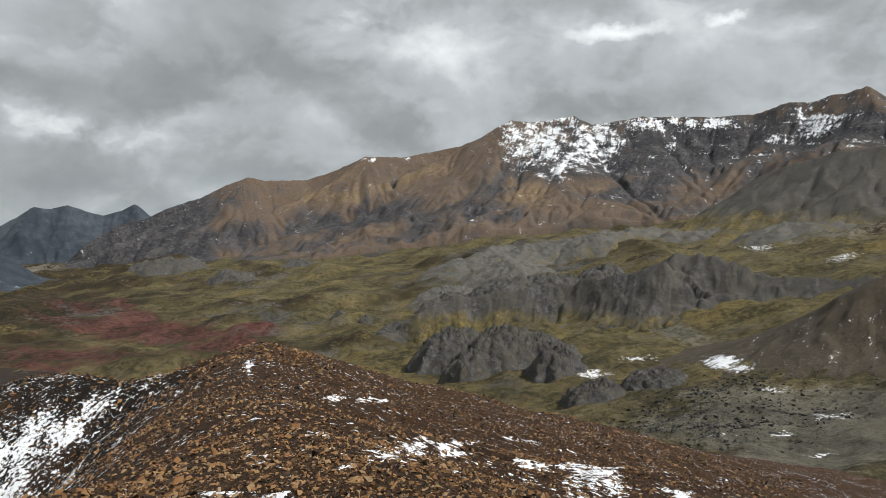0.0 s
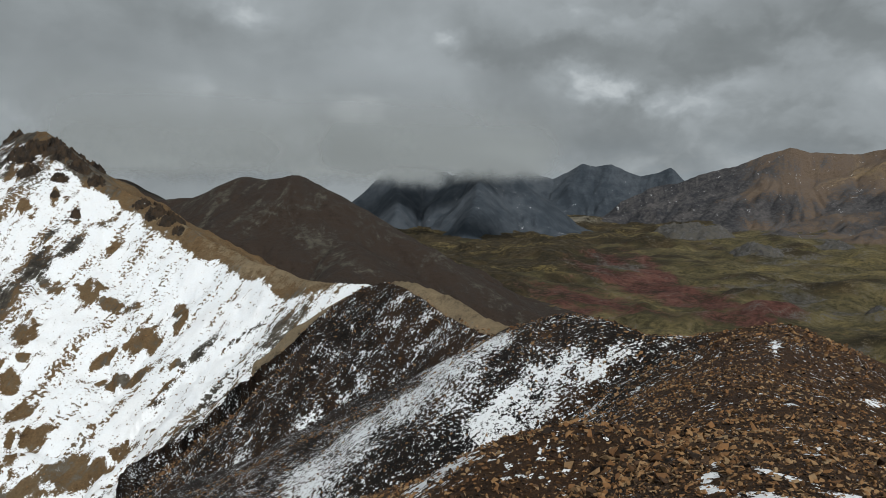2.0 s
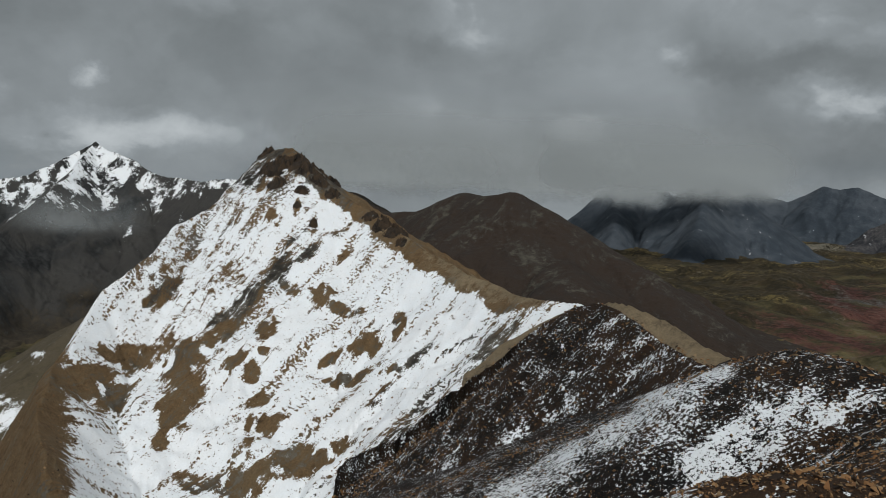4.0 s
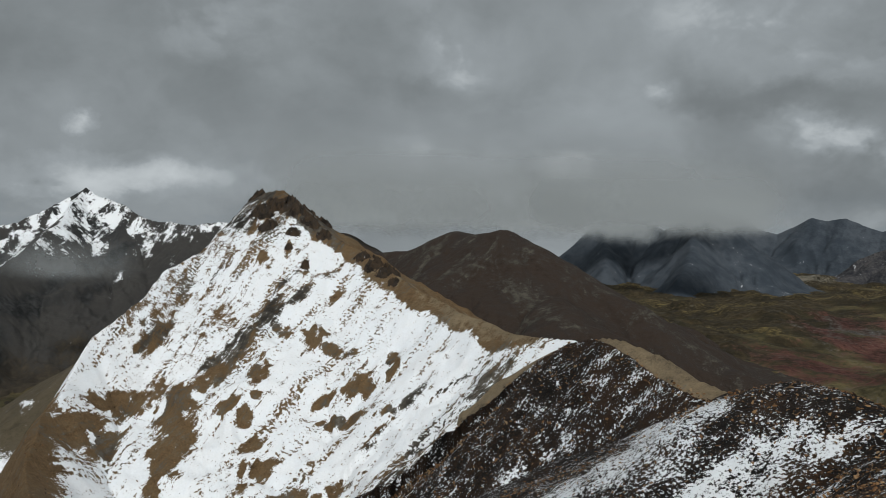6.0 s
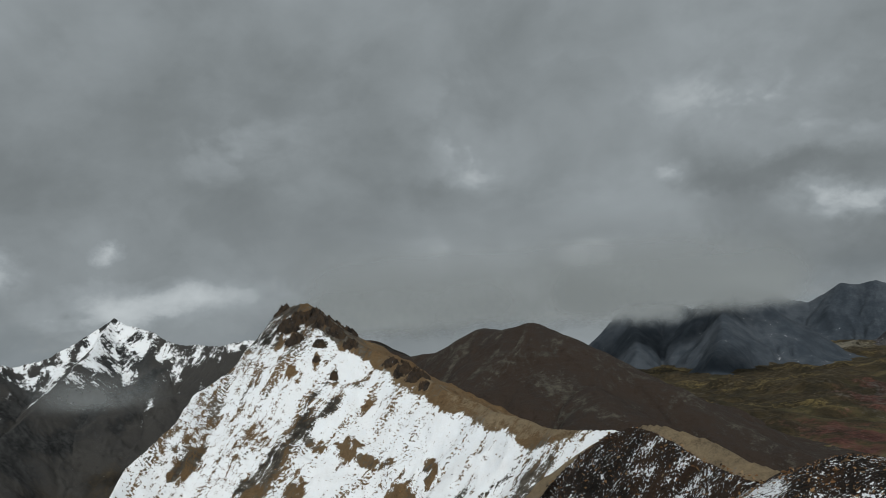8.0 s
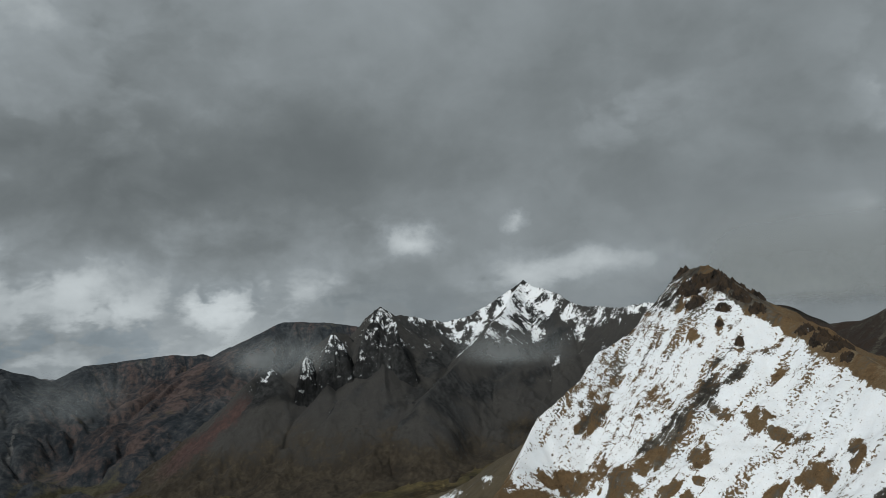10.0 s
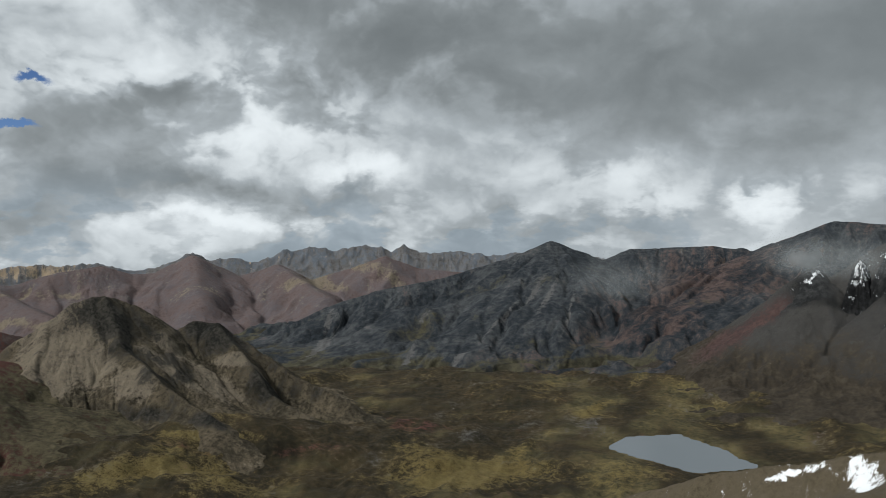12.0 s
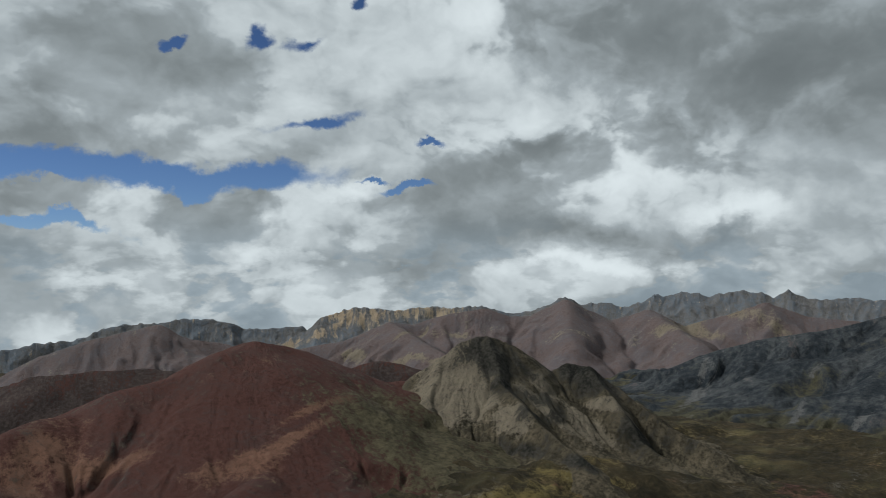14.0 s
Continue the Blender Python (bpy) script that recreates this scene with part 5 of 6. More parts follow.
def m_range(x, y, z, d, side, u):
    right = smooth(x, 1500, 2000)
    rise = z - ground_height(x, y)
    return {"snow": 0.1 * right + 0.6 * fbm(x / 45, z / 30, 4, 5) + 0.62 * blobs(x, y, RANGE_SNOW, 0.9) - 0.14,
            "rock": 0.1 + 0.7 * blobs(x, y, RANGE_CLIFF, 0.9) + 0.5 * fbm(u / 60, d / 120, 6, 5) + 0.35 * smooth(x, 1500, 2100) + 0.7 * (1 - smooth(x, -100, 260)) + 0.4 * (1 - smooth(rise, 20, 150)) * (1 - smooth(x, 600, 1100)),
            "pale": 0.1 + 0.6 * blobs(x, y, RANGE_PALE, 0.9) + 0.55 * fbm(u / 50, d / 260, 16, 4),
            "grass": 0.8 * (1 - smooth(rise, -5, 12)) * smooth(x, -100, 200)}


mountain("brown_range", (-72, 15, 2900, 4900, 760, 230), RANGE_ROCK, m_range, slope=(0.75, 0.7, 0.45), drop=450, foot=0.12, jag=(16, 90), gully=(66, 300), label="orange brown mountain range with dark cliffs and snowy crest", category="mountain range", rain=(6, 5.0, 40), seed=2, pieces=(("shoulder", 0.0, 0.44), ("summit", 0.44, 0.66), ("grey_crest", 0.66, 1.0)))
# hills whose colour carries the blue haze of distance
mountain("hazy_hills", (-6, 40, 2500, 4960, 480, 220), FAR_HAZE, none, slope=(0.9,), drop=450, foot=0.12, round_top=15, jag=(10, 90), gully=(40, 200), sink=80, label="distant mountains tinted blue for haze, below low clouds", category="mountain range", rain=(5, 6.0, 40), seed=5)
mountain("far_range", (84, 178, 4000, 4980, 900, 110), FAR_ROCK, lambda x, y, z, d, side, u: {"tan": 0.05 + 0.6 * blobs(x, y, FAR_TAN, 1.0) + 0.5 * fbm(u / 25, d / 120, 3, 4)}, slope=(0.9,), drop=300, foot=0.2, jag=(70, 110), gully=(30, 400), label="jagged far mountain range in pale tan and haze-tinted grey blue", category="mountain range", seed=7, pieces=(("grey_crest", 0.0, 0.38), ("tan_cliff_wall", 0.38, 0.52), ("jagged_crest", 0.52, 1.0)))
mountain("purple_hills", (88, 178, 2700, 4600, 600, 160), PURPLE, lambda x, y, z, d, side, u: {"tan": 0.1 + 0.6 * blobs(x, y, HILL_TAN, 0.9) + 0.45 * fbm(u / 80, d / 260, 13, 4)}, slope=(0.5,), drop=300, foot=0.15, round_top=25, jag=(10, 70), gully=(70, 220), label="purple brown earth hills behind the valley", category="hill", rain=(6, 5.0, 40), seed=9, pieces=(("shoulder", 0.0, 0.3), ("summit", 0.3, 0.62), ("far_slope", 0.62, 1.0)))
mountain("blue_ridge", (52, 128, 1450, 3400, 700, 250), BLUE_ROCK, lambda x, y, z, d, side, u: {"red": 0.08 + 0.45 * blobs(x, y, BLUE_RED, 1.0) + 0.24 * smooth(y, -400, 400) + 0.4 * fbm(u / 90, d / 250, 15, 4), "scree": 0.02 + 0.6 * blobs(x, y, BLUE_SCREE, 1.0) + 0.45 * fbm(u / 30, d / 400, 16, 4), "grass": 0.6 * (1 - smooth(z - ground_height(x, y), -5, 10)) + 0.5 * blobs(x, y, BLUE_GRASS, 1.0) + 0.6 * fbm(x / 150, y / 110, 18, 4) + 0.05, "snow": 0 * x - 2}, slope=(0.38, 0.38, 0.45), drop=330, foot=0.1, round_top=15, jag=(12, 90), gully=(120, 230), label="dark slate blue mountain ridge with pale scree gullies", category="mountain", rain=(7, 5.0, 30), seed=11, pieces=(("shoulder", 0.0, 0.36), ("summit", 0.36, 0.56), ("red_flank", 0.56, 1.0)))
SPUR = dict(slope=(0.9, 0.9, 0.8), drop=330, foot=0.14, jag=(18, 70), gully=(38, 150), seed=13)
dark_spur = mountain("dark_spur", (36, 97, 1250, 2600, 760, 260), SPUR_ROCK_SKIN, lambda x, y, z, d, side, u: {"rock": 0.12 + 0.65 * blobs(x, y, SPUR_ROCK, 0.8) + 0.5 * fbm(u / 50, d / 150, 19, 5), "snow": -0.16 + 0.3 * smooth(z, -70, 20) + 0.62 * blobs(x, y, SPUR_SNOW, 0.9) + 0.95 * fbm(x / 34, y / 34, 23, 5) - 0.45 * smooth(-z, 110, 190), "red": 0.7 * blobs(x, y, SPUR_RED, 0.7), "grass": 0.8 * smooth(-z, 170, 360) + 0.3 * fbm(x / 140, y / 140, 24, 3)}, label="dark jagged rock peaks dusted with snow", category="mountain", **SPUR, pieces=(("pinnacle_crest", 0.0, 0.42), ("summit", 0.42, 1.0)))
mountain("dark_red_ridge", (114, 178, 1200, 2100, 300, 90), RED_EARTH, lambda x, y, z, d, side, u: {"rock": 0.7 + 0.4 * fbm(x / 100, y / 100, 3, 3), "tan": 0 * x, "grass": 0 * x}, slope=(0.4,), drop=200, foot=0.15, jag=(6, 60), gully=(15, 160), label="dark maroon earth ridge", category="hill", seed=15)
mountain("olive_hill", (98, 141, 900, 1850, 640, 250), OLIVE, lambda x, y, z, d, side, u: {"rock": -0.08 + 0.35 * (1 - smooth(d, 0, 45)) + 0.8 * blobs(x, y, OLIVE_ROCK, 0.9) + 0.55 * fbm(u / 22, d / 50, 25, 5), "scree": 0.12 + 0.9 * blobs(x, y, OLIVE_SCREE, 0.7) + 0.4 * fbm(u / 30, d / 150, 26, 4)}, slope=(0.66, 0.5, 0.55), drop=170, foot=0.24, round_top=3, jag=(8, 26), gully=(14, 90), label="olive brown rocky hill with pale scree slopes", category="hill", rain=(6, 0.5, 10), seed=17, pieces=(("lower_knob", 0.0, 0.42), ("summit", 0.42, 1.0)))
mountain("red_hill", (119, 178, 650, 1750, 460, 190), RED_EARTH, lambda x, y, z, d, side, u: {"rock": 0.1 + 0.6 * fbm(x / 100, y / 100, 28, 5), "tan": 0.05 + 0.75 * blobs(x, y, RED_SUNLIT, 1.0) + 0.4 * fbm(x / 60, y / 60, 29, 5), "grass": 0.1 + 0.7 * smooth(-x, 600, 800) * smooth(y, -1050, -850)}, slope=(0.36,), drop=220, foot=0.14, round_top=18, jag=(4, 35), gully=(22, 130), label="deep red earth hill with smooth slopes", category="hill", rain=(6, 0.8, 15), seed=19, pieces=(("spur", 0.0, 0.3), ("summit", 0.3, 0.7), ("shoulder", 0.7, 1.0)))
mountain("brown_hill", (0, 62, 800, 2100, 420, 180), DARK_HILL, lambda x, y, z, d, side, u: {"rock": 0.2 + 0.45 * blobs(x, y, HILL_SCREE, 0.9) + 0.6 * fbm(u / 40, d / 110, 33, 5), "snow": 0 * x - 2}, slope=(0.46,), drop=210, foot=0.2, round_top=25, jag=(5, 45), gully=(34, 150), label="dull brown grey hill under the clouds", category="hill", rain=(6, 1.2, 20), seed=21, pieces=(("summit", 0.0, 0.6), ("shoulder", 0.6, 1.0)))
mountain("pale_ridge", (-72, -28, 2000, 2900, 320, 120), GREY_ROCK, lambda x, y, z, d, side, u: {"rock": 0.1 + 0.6 * fbm(x / 90, y / 90, 36, 4), "snow": 0 * x - 2, "grass": 0.6 * smooth(-z, 60, 130)}, slope=(0.5,), drop=200, foot=0.16, jag=(14, 70), gully=(25, 160), label="pale grey slabby rock ridge", category="mountain", rain=(5, 2.5, 15), seed=23, pieces=(("slab_crest", 0.0, 0.55), ("shoulder", 0.55, 1.0)))
mountain("dark_knoll", (-72, -11, 850, 1600, 600, 220), GREY_ROCK, lambda x, y, z, d, side, u: {"rock": 0.3 + 0.7 * fbm(x / 60, y / 60, 38, 4), "snow": 0 * x - 2, "grass": 0.1 + 0.6 * smooth(-z, 190, 220)}, slope=(0.5, 0.5, (0.35, 0.9)), drop=110, foot=0.2, jag=(34, 55), gully=(30, 80), label="dark grey rocky knoll with scree apron", category="hill", rain=(5, 0.8, 10), seed=25, pieces=(("low_cliff", 0.0, 0.32), ("rocky_summit", 0.32, 0.6), ("shoulder", 0.6, 1.0)))
mountain("east_slope", (-85, -24, 420, 1250, 420, 200), BARE_SLOPE, lambda x, y, z, d, side, u: {"rock": 0.1 + 0.5 * fbm(x / 40, y / 40, 39, 5), "snow": 0.08 + 0.6 * fbm(x / 40, y / 8, 40, 4) * smooth(x, 560, 680) + 0.6 * blobs(x, y, SNOW_SPOTS)}, slope=(0.42,), drop=120, foot=0.18, jag=(4, 25), gully=(7, 60), label="bare brown slope with thin snow streaks", category="slope", rain=(5, 0.6, 10), seed=27, pieces=(("lower_slope", 0.0, 0.4), ("upper_slope", 0.4, 1.0)))
mountain("shelf", (45, 110, 300, 900, 360, 180), SHELF_EARTH, lambda x, y, z, d, side, u: {"rock": 0.1 + 0.5 * fbm(x / 60, y / 60, 43, 4), "snow": 0.02 + 0.4 * fbm(x / 30, y / 12, 44, 4) + 0.75 * blobs(x, y, SHELF_SNOW, 0.8)}, slope=(0.45,), drop=200, foot=0.2, jag=(3, 30), gully=(8, 80), label="tan stony slope with snow patches", category="slope", seed=29, pieces=(("upper_slope", 0.0, 0.5), ("lower_slope", 0.5, 1.0)))
mountain("pass_ridge", (-2, 36, 160, 460, 160, 80), SNOW_FACE, lambda x, y, z, d, side, u: {"rock": 0.5 * fbm(x / 15, y / 15, 45, 4), "snow": 0 * x - 2, "pale": 0.85 + 0.4 * fbm(x / 20, y / 20, 42, 3)}, slope=(0.5,), drop=100, foot=0.2, jag=(1, 15), gully=(4, 50), label="pale tan bare ridge", category="ridge", seed=31)


def m_face(x, y, z, d, side, u):
    # wind and melt draw the snow out along the fall of the slope
    across, down = 283 * np.arctan2(x + 247, y - 17), np.hypot(x + 247, y - 17)
    bare = 1.3 * (0.85 + 1.1 * fbm(x / 7, y / 7, 54, 5)) * blobs(x, y, FACE_BARE, 0.9)
    thin = 0.58 * blobs(x, y, FACE_STREAKS, 0.8)
    reach, bearing = np.hypot(x, y), np.degrees(np.arctan2(-x, y))
    west = smooth(bearing, 47, 52) * smooth(reach, 395, 440)
    foot = smooth(bearing, 61, 64) * (1 - smooth(reach, 370, 420))
    top = smooth(z, -17, -6)
    kept = blobs(x, y, FACE_SNOW, 0.6)
    crest = (1 - smooth(side + 5 * fbm(x / 12, y / 12, 58, 4), 5, 13)) * smooth(reach, 335, 362)
    return {"rock": 0.12 + 0.55 * top + 0.2 * blobs(x, y, FACE_BARE, 0.9) + 0.75 * blobs(x, y, FACE_STREAKS, 0.9) + 0.6 * fbm(x / 22, y / 22, 46, 4) + 0.35 * west,
            "pale": 0.8 * smooth(x, -330, -210) * smooth(-side, -16, 4) + 0.4 * fbm(x / 12, y / 12, 48, 3),
            "snow": 0.92 + 0.3 * fbm(x / 18, y / 18, 47, 4) - 0.30 * west - np.maximum(np.maximum(bare, thin), 1.2 * foot) * (1 - kept) - 0.36 * top - 1.1 * crest - 0.3 * smooth(-side, 0, 5),
            "across": across, "down": down}


FACE = dict(slope=(0.58, 0.85, 0.6), drop=300, foot=0.12, cap=1.9, limit=(1, 1.7), jag=(5, 25), gully=(8, 60), seed=33)
snow_peak = mountain("snow_peak", (14, 74, 130, 700, 640, 330), SNOW_FACE, m_face, label="snow covered mountain face with ochre rock and dark summit", category="mountain", pieces=(("saddle_ridge", 0.55, 1.0), ("snow_face", 0.0, 0.55)), **FACE)
CONE = dict(slope=((0.9, 0.6),), drop=200, foot=0.15, jag=(1.6, 9), gully=(2.5, 25), seed=35)


def m_cone(x, y, z, d, side, u):
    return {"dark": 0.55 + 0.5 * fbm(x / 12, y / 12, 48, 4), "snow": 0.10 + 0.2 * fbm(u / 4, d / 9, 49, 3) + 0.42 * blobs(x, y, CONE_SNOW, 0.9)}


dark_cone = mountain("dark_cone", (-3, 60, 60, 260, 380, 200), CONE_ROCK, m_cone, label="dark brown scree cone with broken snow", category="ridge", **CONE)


def m_near(x, y, z, d, side, u):
    # the left flank's shade is put into its colour; more snow lies there too
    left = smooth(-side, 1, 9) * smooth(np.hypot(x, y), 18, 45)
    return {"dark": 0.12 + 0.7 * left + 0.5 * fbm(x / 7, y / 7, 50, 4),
            "snow": -0.08 + 0.16 * left + 0.2 * fbm(u / 2.5, d / 6, 51, 3) + np.maximum(0.75 * blobs(x, y, NEAR_SNOW, 0.7), 0.72 * blobs(x, y, NEAR_STREAKS, 0.9))}


bearing = np.radians(np.concatenate([np.arange(74, -70, -0.22), np.arange(-70, -285, -3.0), [-286.0]]))[None, :]
reach = np.concatenate([[0.02], np.geomspace(1.0, 240, 230)])[:, None]
NEAR = dict(slope=((0.58, 0.27), 0.5), drop=150, foot=0.15, round_top=2.5, jag=(0.5, 4), gully=(0.8, 16), seed=37)
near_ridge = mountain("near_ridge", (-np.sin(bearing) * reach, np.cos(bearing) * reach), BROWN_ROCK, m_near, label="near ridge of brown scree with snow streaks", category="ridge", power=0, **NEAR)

# ---- rock outcrops in the valley ----
def outcrop(x0, y0, z0, wide, high, seed, pale):
    a = np.linspace(0, 2 * np.pi, 81)[None, :]
    r = np.linspace(0.02, 1.25, 40)[:, None]
    lump = 1 + 0.35 * fbm(np.cos(a) * 1.3 + seed, np.sin(a) * 1.3, seed, 3)
    x, y = x0 + wide * r * lump * np.cos(a), y0 + wide * 0.9 * r * lump * np.sin(a)
    form = np.clip(1 - r ** 2.6, -0.6, 1) + 0 * a
    block = ridged(x / wide * 1.5 + 3, y / wide * 1.5, seed + 3, 5, 0.5)
    step = ridged(x / wide * 6 + 7, y / wide * 4, seed + 5, 4, 0.6)
    z = valley_height(x, y) - 0.5 + high * form * (0.62 + 0.38 * block) + high * (0.30 * (step - 0.7) + 0.16 * (ridged(x / wide * 15, y / wide * 13, seed + 7, 3) - 0.7)) * smooth(form, -0.2, 0.3)
    masks = {"rock": (0.25 if pale else 0.45) + 0.6 * fbm(x / 14, y / 14, seed, 4) - 0.2 * (block - 0.7), "grass": (0.42 if pale else 0.25) + 0.6 * fbm(x / 25, y / 25, seed + 8, 4) - 0.3 * form, "snow": 0 * x - 1}
    ob = sheet("rock_outcrop", x, y, z, PALE_ROCK if pale else GREY_ROCK, masks)
    return tagged(ob, "pale grey banded rock slab in the grassland" if pale else "dark grey craggy rock outcrop in the grassland", "outcrop", group="valley outcrops")


for k, spot in enumerate(OUTCROPS):
    outcrop(*spot[:3], spot[3] * 1.1, spot[4], 60 + 11 * k, PALE_FROM <= k)

# ---- crags on the snowy mountain ----
def crag(x0, y0, z0, wide, deep, high, turn, seed, material):
    a = np.linspace(0, 2 * np.pi, 73)[None, :]
    r = np.linspace(0.03, 1.2, 40)[:, None]
    c, s = math.cos(radians(turn)), math.sin(radians(turn))
    u, v = wide * r * np.cos(a), deep * r * np.sin(a)
    x, y = x0 + u * c - v * s, y0 + u * s + v * c
    form = np.clip(1 - r ** 3, -0.7, 1) + 0 * a
    z0 = np.minimum(land_height(x, y, CREST["snow_peak"], **FACE)[0], z0 + high)
    z = z0 - 0.68 * high + high * form * (0.45 + 0.7 * ridged(x / wide * 2, y / wide * 2, seed, 5, 0.6)) + high * 0.3 * (ridged(x / wide * 6, y / wide * 6, seed + 4, 3) - 0.7)
    masks = {"dark": 0.5 + 0.6 * fbm(x / 4, y / 4, seed, 4), "snow": -0.2 + 0.7 * fbm(x / 3, y / 3, seed + 2, 4)}
    ob = sheet("crag", x, y, z, material, masks, parent=snow_peak)
    ob["label"] = "dark weathered rock crag"
    return ob


for k, (cx, cy, cz, wide, deep, high, turn) in enumerate(CRAGS):
    crag(cx, cy, cz, wide, deep, high, turn, 300 + 7 * k, CRAG_ROCK)

# ---- rock pyramids of the dark spur ----
def pinnacle(x0, y0, z0, wide, high, seed):
    a = np.linspace(0, 2 * np.pi, 97)[None, :]
    r = np.linspace(0.02, 1.9, 70)[:, None]
    edge = 1 + 0.22 * np.cos(4 * a + seed) + 0.2 * fbm(np.cos(a) * 2 + seed, np.sin(a) * 2, seed, 3)
    x, y = x0 + wide * r * edge * np.cos(a), y0 + wide * r * edge * np.sin(a)
    rib = ridged(a * 2.2 + 0 * r, r * 1.2 + 0 * a, seed, 4, 0.55)
    z = z0 + high * (1 - r ** 1.5) * 0.95 + high * 0.28 * (rib - 0.75) * smooth(r, 0.02, 0.5) + high * 0.14 * (ridged(x / 40, y / 40, seed + 2, 4) - 0.75)
    z = np.maximum(z, land_height(x, y, CREST["dark_spur"], **SPUR)[0] - 1.5)
    masks = {"rock": 0.8 + 0.3 * fbm(x / 20, y / 20, seed, 3) + 0 * z, "red": 0 * z, "grass": 0 * z,
             "snow": 0.0 + 0.45 * smooth(z, z0 + 0.2 * high, z0 + 0.9 * high) + 0.75 * fbm(a * 1.5 + z / 50, z / 16, seed + 6, 5) - 0.25 * smooth(np.cos(a - 3.6), -0.2, 1)}
    ob = sheet("pinnacle", x, y, z, SPUR_ROCK_SKIN, masks, parent=dark_spur)
    ob["label"] = "black rock pyramid dusted with snow"
    return ob


for k, spot in enumerate(PINNACLES):
    pinnacle(*spot, 400 + 13 * k)

# ---- stones of the near ridge ----
stone = bpy.data.materials.new("broken_brown_stone")
stone.use_nodes = True
n = Nodes(stone.node_tree)
place = n.add("ShaderNodeNewGeometry", "Position")
chance = n.math("FRACT", n.math("ADD", n.add("ShaderNodeNewGeometry", "Random Per Island"), n.add("ShaderNodeObjectInfo", "Random")))
tint = n.add("ShaderNodeValToRGB", 0, {0: chance})
tint.node.color_ramp.elements[0].color = (0.010, 0.008, 0.007, 1)
tint.node.color_ramp.elements[1].color = (0.25, 0.175, 0.10, 1)
for p, c in ((0.22, (0.050, 0.030, 0.018)), (0.5, (0.185, 0.092, 0.037)), (0.8, (0.25, 0.147, 0.068))):
    tint.node.color_ramp.elements.new(p).color = (*c, 1)
grain = n.noise(place, 9.0, 6.0, 0.65)
worn = n.mix(n.ramp(grain, 0.5, 0.85), tint, (0.09, 0.056, 0.03))
skin = n.add("ShaderNodeBsdfPrincipled", 0, {"Base Color": worn, "Roughness": 0.9, "Specular IOR Level": 0.25, "Normal": n.add("ShaderNodeBump", 0, {"Strength": 0.5, "Distance": 0.03, "Height": grain})})
n.tree.links.new(skin, n.tree.nodes.new("ShaderNodeOutputMaterial").inputs[0])


def shard(seed):
    """A broken, slabby stone about one metre across: corners and triangles."""
    rnd = random.Random(seed)
    bm = bmesh.new()
    for _ in range(6):
        v = Vector((rnd.gauss(0, 1), rnd.gauss(0, 1), rnd.gauss(0, 1))).normalized()
        bm.verts.new((v.x * 0.55 * rnd.uniform(0.7, 1), v.y * 0.42 * rnd.uniform(0.7, 1), v.z * 0.26 * rnd.uniform(0.7, 1)))
    hull = bmesh.ops.convex_hull(bm, input=bm.verts)
    bmesh.ops.delete(bm, geom=[g for g in set(hull["geom_interior"]) | set(hull["geom_unused"]) if isinstance(g, bmesh.types.BMVert)], context="VERTS")
    bmesh.ops.recalc_face_normals(bm, faces=bm.faces)
    bmesh.ops.triangulate(bm, faces=bm.faces)
    bm.verts.index_update()
    co = np.array([v.co[:] for v in bm.verts])
    tri = np.array([[v.index for v in f.verts] for f in bm.faces])
    bm.free()
    return co, tri


SHARDS = [shard(500 + k) for k in range(14)]


def near_height(x, y):
    return land_height(x, y, CREST["near_ridge"], **NEAR)


def strewn(count, seed, r0, r1, a0, a1, small, grow, land=None, paint=None, poke=0.4):
    """Places, sizes and turns of stones scattered over the near ridge, fewer on the snow."""
    rng = np.random.default_rng(seed)
    r = r0 * (r1 / r0) ** rng.random(count)
    a = np.radians(rng.uniform(a0, a1, count))
    x, y = -np.sin(a) * r, np.cos(a) * r
    z, d, side, u = (land or near_height)(x, y)
    snow = (paint or m_near)(x, y, z, d, side, u)["snow"]
    keep = (snow < 0.42) | (rng.random(count) < poke * (0.4 if paint else 1.0))
    size = (small + grow * r) * np.exp(rng.normal(0, 0.5, count))
    size = np.minimum(size, 2.0 * (small + grow * r))
    return x[keep], y[keep], z[keep], size[keep], rng


def stone_turns(rng, count):
    yaw = rng.uniform(0, 2 * np.pi, count)
    tilt = rng.normal(0, 0.5, count)
    lean = rng.normal(0, 0.5, count)
    return [Euler((tilt[k], lean[k], yaw[k])) for k in range(count)]


def scree(name, count, seed, r0, r1, a0, a1, small, grow, label, parent, land=None, paint=None):
    x, y, z, size, rng = strewn(count, seed, r0, r1, a0, a1, small, grow, land, paint)
    cos, tris, base = [], [], 0
    turns = stone_turns(rng, len(x))
    for k in range(len(x)):
        co, tri = SHARDS[k % len(SHARDS)]
        m = np.array(turns[k].to_matrix()) * size[k]
        cos.append(co @ m.T + (x[k], y[k], z[k] + 0.06 * size[k]))
        tris.append(tri + base)
        base += len(co)
    mesh = bpy.data.meshes.new(name)
    mesh.from_pydata(np.concatenate(cos).tolist(), [], np.concatenate(tris).tolist())
    mesh.materials.append(stone)
    ob = new(name, mesh)
    ob.parent = parent
    return tagged(ob, label, kind="stuff")


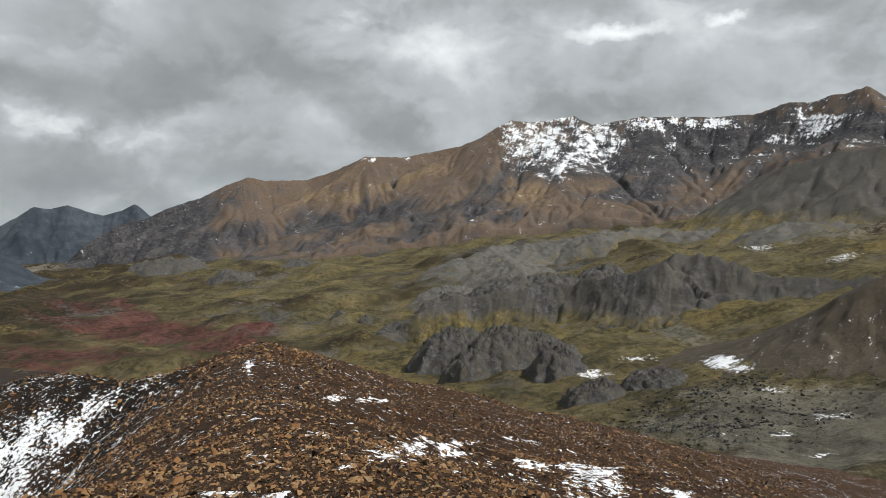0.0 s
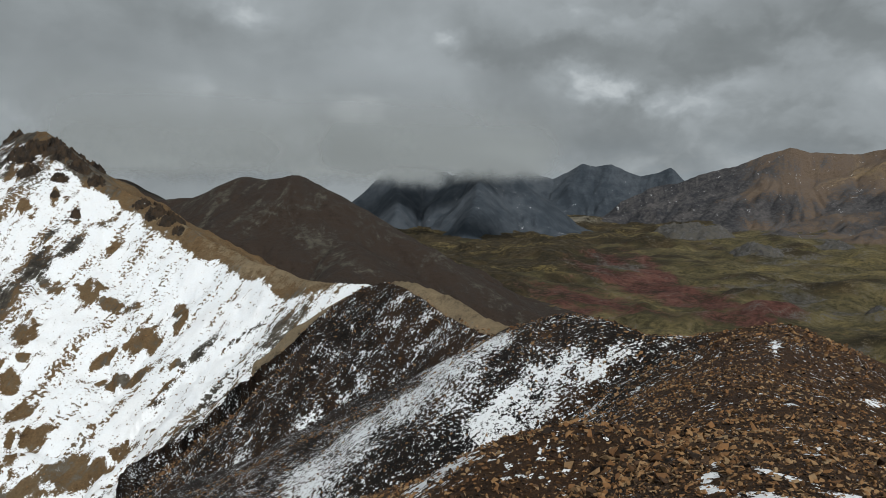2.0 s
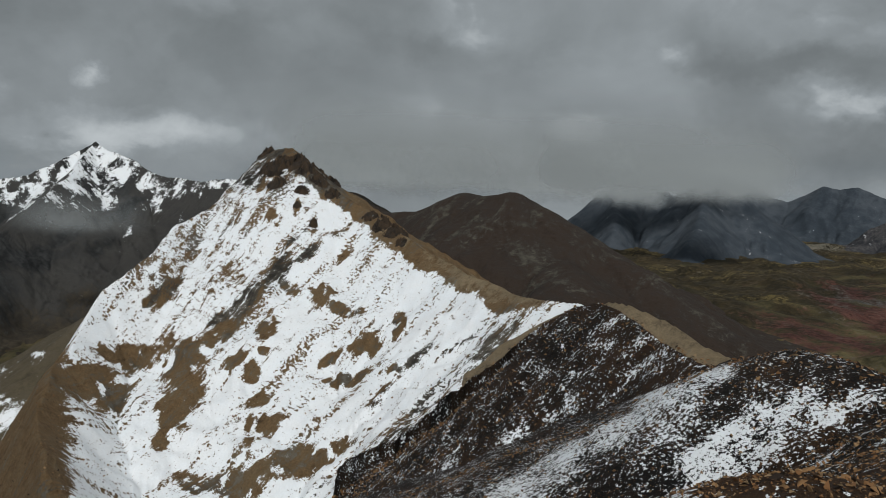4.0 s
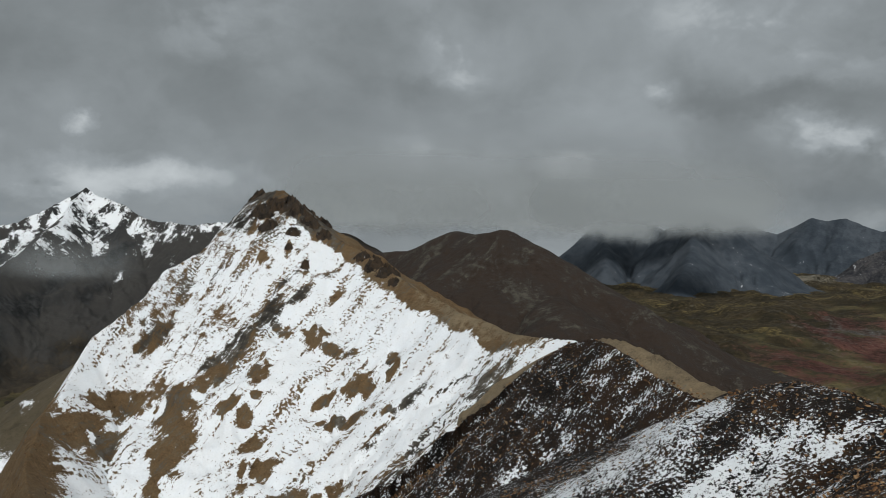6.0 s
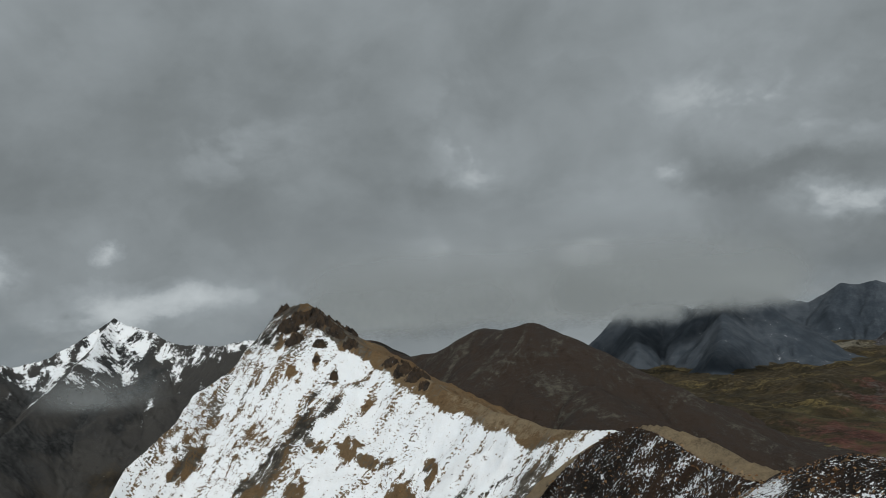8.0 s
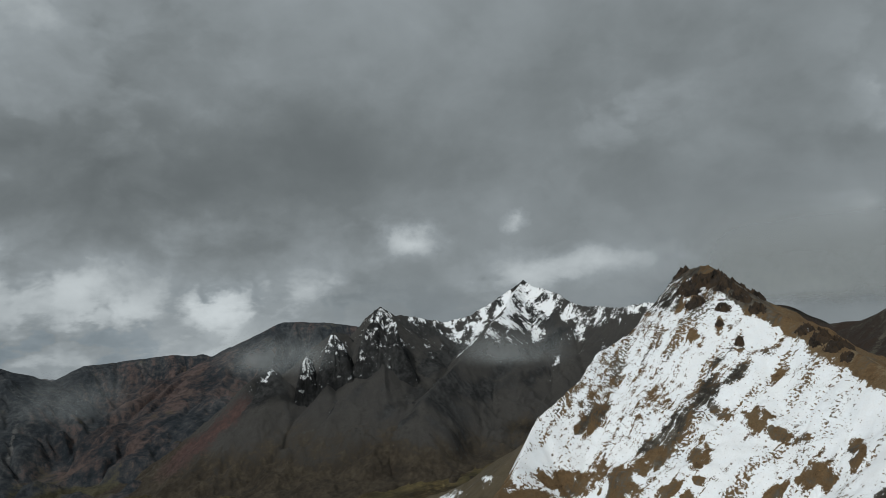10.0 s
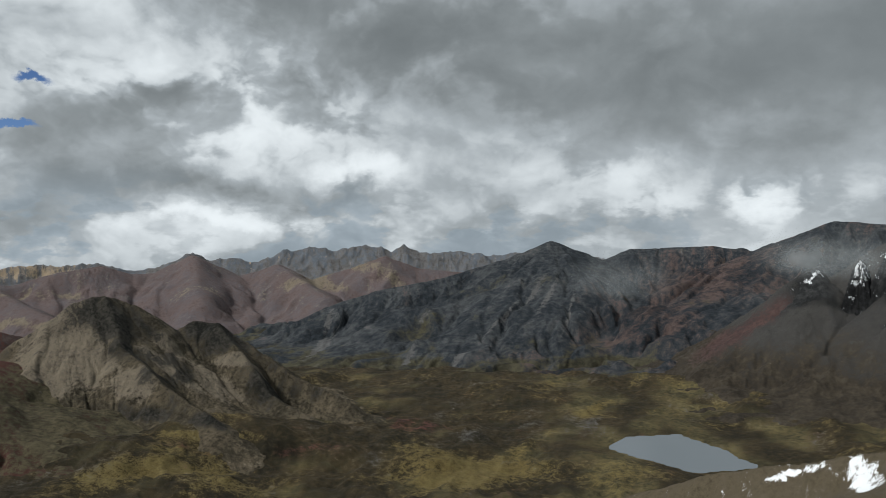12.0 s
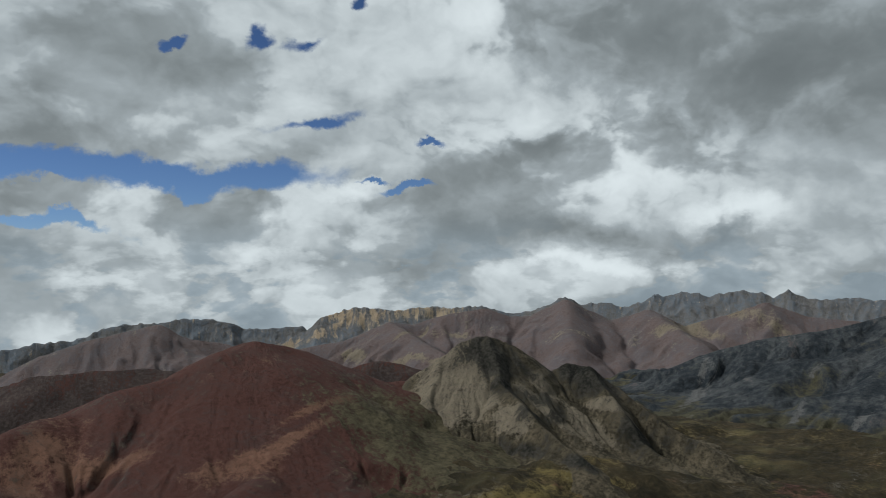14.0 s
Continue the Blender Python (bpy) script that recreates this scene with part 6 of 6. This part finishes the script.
def boulder_field(name, count, seed, cx, cy, rx, ry, turn, small, large, label):
    """Dark boulders lying on the valley floor."""
    rng = np.random.default_rng(seed)
    u, v = rng.normal(0, 0.5, count) * rx, rng.normal(0, 0.5, count) * ry
    c, s = math.cos(radians(turn)), math.sin(radians(turn))
    x, y = cx + u * c - v * s, cy + u * s + v * c
    z = valley_height(x, y)
    size = small * (large / small) ** (rng.random(count) ** 2.5)
    turns = stone_turns(rng, count)
    cos, tris, base = [], [], 0
    for k in range(count):
        co, tri = SHARDS[k % len(SHARDS)]
        m = np.array(turns[k].to_matrix()) * size[k]
        cos.append(co @ m.T + (x[k], y[k], z[k] + 0.05 * size[k]))
        tris.append(tri + base)
        base += len(co)
    mesh = bpy.data.meshes.new(name)
    mesh.from_pydata(np.concatenate(cos).tolist(), [], np.concatenate(tris).tolist())
    mesh.materials.append(DARK_STONE)
    return tagged(new(name, mesh), label, "boulders", kind="stuff")


DARK_STONE = terrain("dark_boulder", ((0.03, 0.03, 0.03), (0.06, 0.058, 0.054)), (), 0.3, 0.5)
for k, field in enumerate(BOULDERS):
    boulder_field("boulder_field", 1600, 70 + k, *field, 1.2, 7.0, "dark boulders strewn over the valley floor")

scree("scree", 90000, 5, 3.5, 110, -44, 52, 0.055, 0.0030, "loose broken brown stones", near_ridge)
scree("scree", 520, 8, 11, 22, -1, 12, 0.13, 0.004, "large broken slabs of dark brown rock", near_ridge)
scree("scree", 900, 6, 58, 84, -10, 14, 0.16, 0.0035, "larger dark broken rocks on the ridge top", near_ridge)
scree("scree", 9000, 7, 88, 200, 4, 48, 0.15, 0.0028, "loose dark brown stones", dark_cone, lambda x, y: land_height(x, y, CREST["dark_cone"], **CONE), m_cone)


def specks(x, y, z, d, side, u):
    """Where rocks poke through the snow: in trains that run down the face."""
    trains = fbm(u / 5.0, d / 30, 52, 5) + 0.5 * fbm(x / 25, y / 25, 53, 3)
    return {"snow": 1.0 - smooth(trains, 0.14, 0.5) * smooth(side, 4, 12)}


scree("scree", 24000, 17, 190, 620, 16, 72, 0.35, 0.0012, "dark rocks that poke through the snow", snow_peak, lambda x, y: land_height(x, y, CREST["snow_peak"], **FACE), specks)

STONE_MESHES = []
for k, (co, tri) in enumerate(SHARDS):
    mesh = bpy.data.meshes.new("stone")
    mesh.from_pydata(co.tolist(), [], tri.tolist())
    mesh.materials.append(stone)
    STONE_MESHES.append(mesh)

x, y, z, size, rng = strewn(420, 9, 7, 22, -36, 34, 0.12, 0.005)
turns = stone_turns(rng, len(x))
for k in range(min(300, len(x))):
    ob = new("stone", STONE_MESHES[k % len(STONE_MESHES)])
    ob.matrix_world = Matrix.LocRotScale((x[k], y[k], z[k] + 0.05 * size[k]), turns[k], (size[k],) * 3)
    ob.parent = near_ridge

# ---- low clouds that hang on the mountains ----
vapour = bpy.data.materials.new("cloud_vapour")
vapour.use_nodes = True
n = Nodes(vapour.node_tree)
place = n.add("ShaderNodeNewGeometry", "Position")
body = n.add("ShaderNodeAttribute", 2, attribute_name="vapour")
wisp = n.math("ADD", n.math("MULTIPLY", n.noise(place, 0.0045, 7.0, 0.55), 0.8), n.math("MULTIPLY", n.noise(place, 0.02, 5.0, 0.6), 0.2))
thick = n.ramp(n.math("ADD", body, n.math("MULTIPLY", n.math("SUBTRACT", wisp, 0.5), 2.6)), 0.0, 1.2, 0.0, 0.9)
# white vapour, greyed in colour for the shade of the clouds above
lit = n.add("ShaderNodeBsdfDiffuse", 0, {"Color": (0.30, 0.325, 0.335)})
mist = n.tree.nodes.new("ShaderNodeMixShader")
n.put(n.math("MULTIPLY", thick, n.add("ShaderNodeAttribute", 2, attribute_name="fade")), mist.inputs[0])
n.tree.links.new(n.add("ShaderNodeBsdfTransparent"), mist.inputs[1])
n.tree.links.new(lit, mist.inputs[2])
n.tree.links.new(mist.outputs[0], n.tree.nodes.new("ShaderNodeOutputMaterial").inputs[0])


def low_cloud(x0, y0, z0, wide, high, body, seed):
    """A bank of cloud: a veil of vapour, dense in the middle and torn at the rim."""
    whole = new("low_cloud")
    out = Vector((x0, y0, 0)).normalized()
    across = Vector((out.y, -out.x, 0))
    u, v = np.meshgrid(np.linspace(-1, 1, 81), np.linspace(-1, 1, 33))
    sx = wide * (u + 0.04 * fbm(u * 2, v * 2 + 5, seed + 20, 3))
    sz = high * (v + 0.06 * fbm(u * 3, v * 2, seed + 30, 3))
    depth = 0.06 * wide * fbm(u * 0.7, v * 0.4, seed, 2)
    dense = body * (1.25 - 1.9 * smooth(-v, 0.35, 0.9) - 0.7 * smooth(np.abs(u), 0.4, 1.0))
    fade = (1 - smooth(v, -0.2, 0.9)) * (1 - smooth(np.abs(u), 0.55, 0.97)) * (1 - smooth(-v, 0.8, 1.0)) * (1.0 if body > 0.6 else 1 - smooth(np.hypot(u, v), 0.3, 0.95))
    sheet("veil", x0 + across.x * sx + out.x * depth, y0 + across.y * sx + out.y * depth, z0 + sz, vapour, {"vapour": dense, "fade": fade}, parent=whole)
    return tagged(whole, "soft grey low cloud drifting against the mountains", "cloud", group="low clouds")


for k, bank in enumerate(VEILS):
    low_cloud(*bank, 800 + 40 * k)
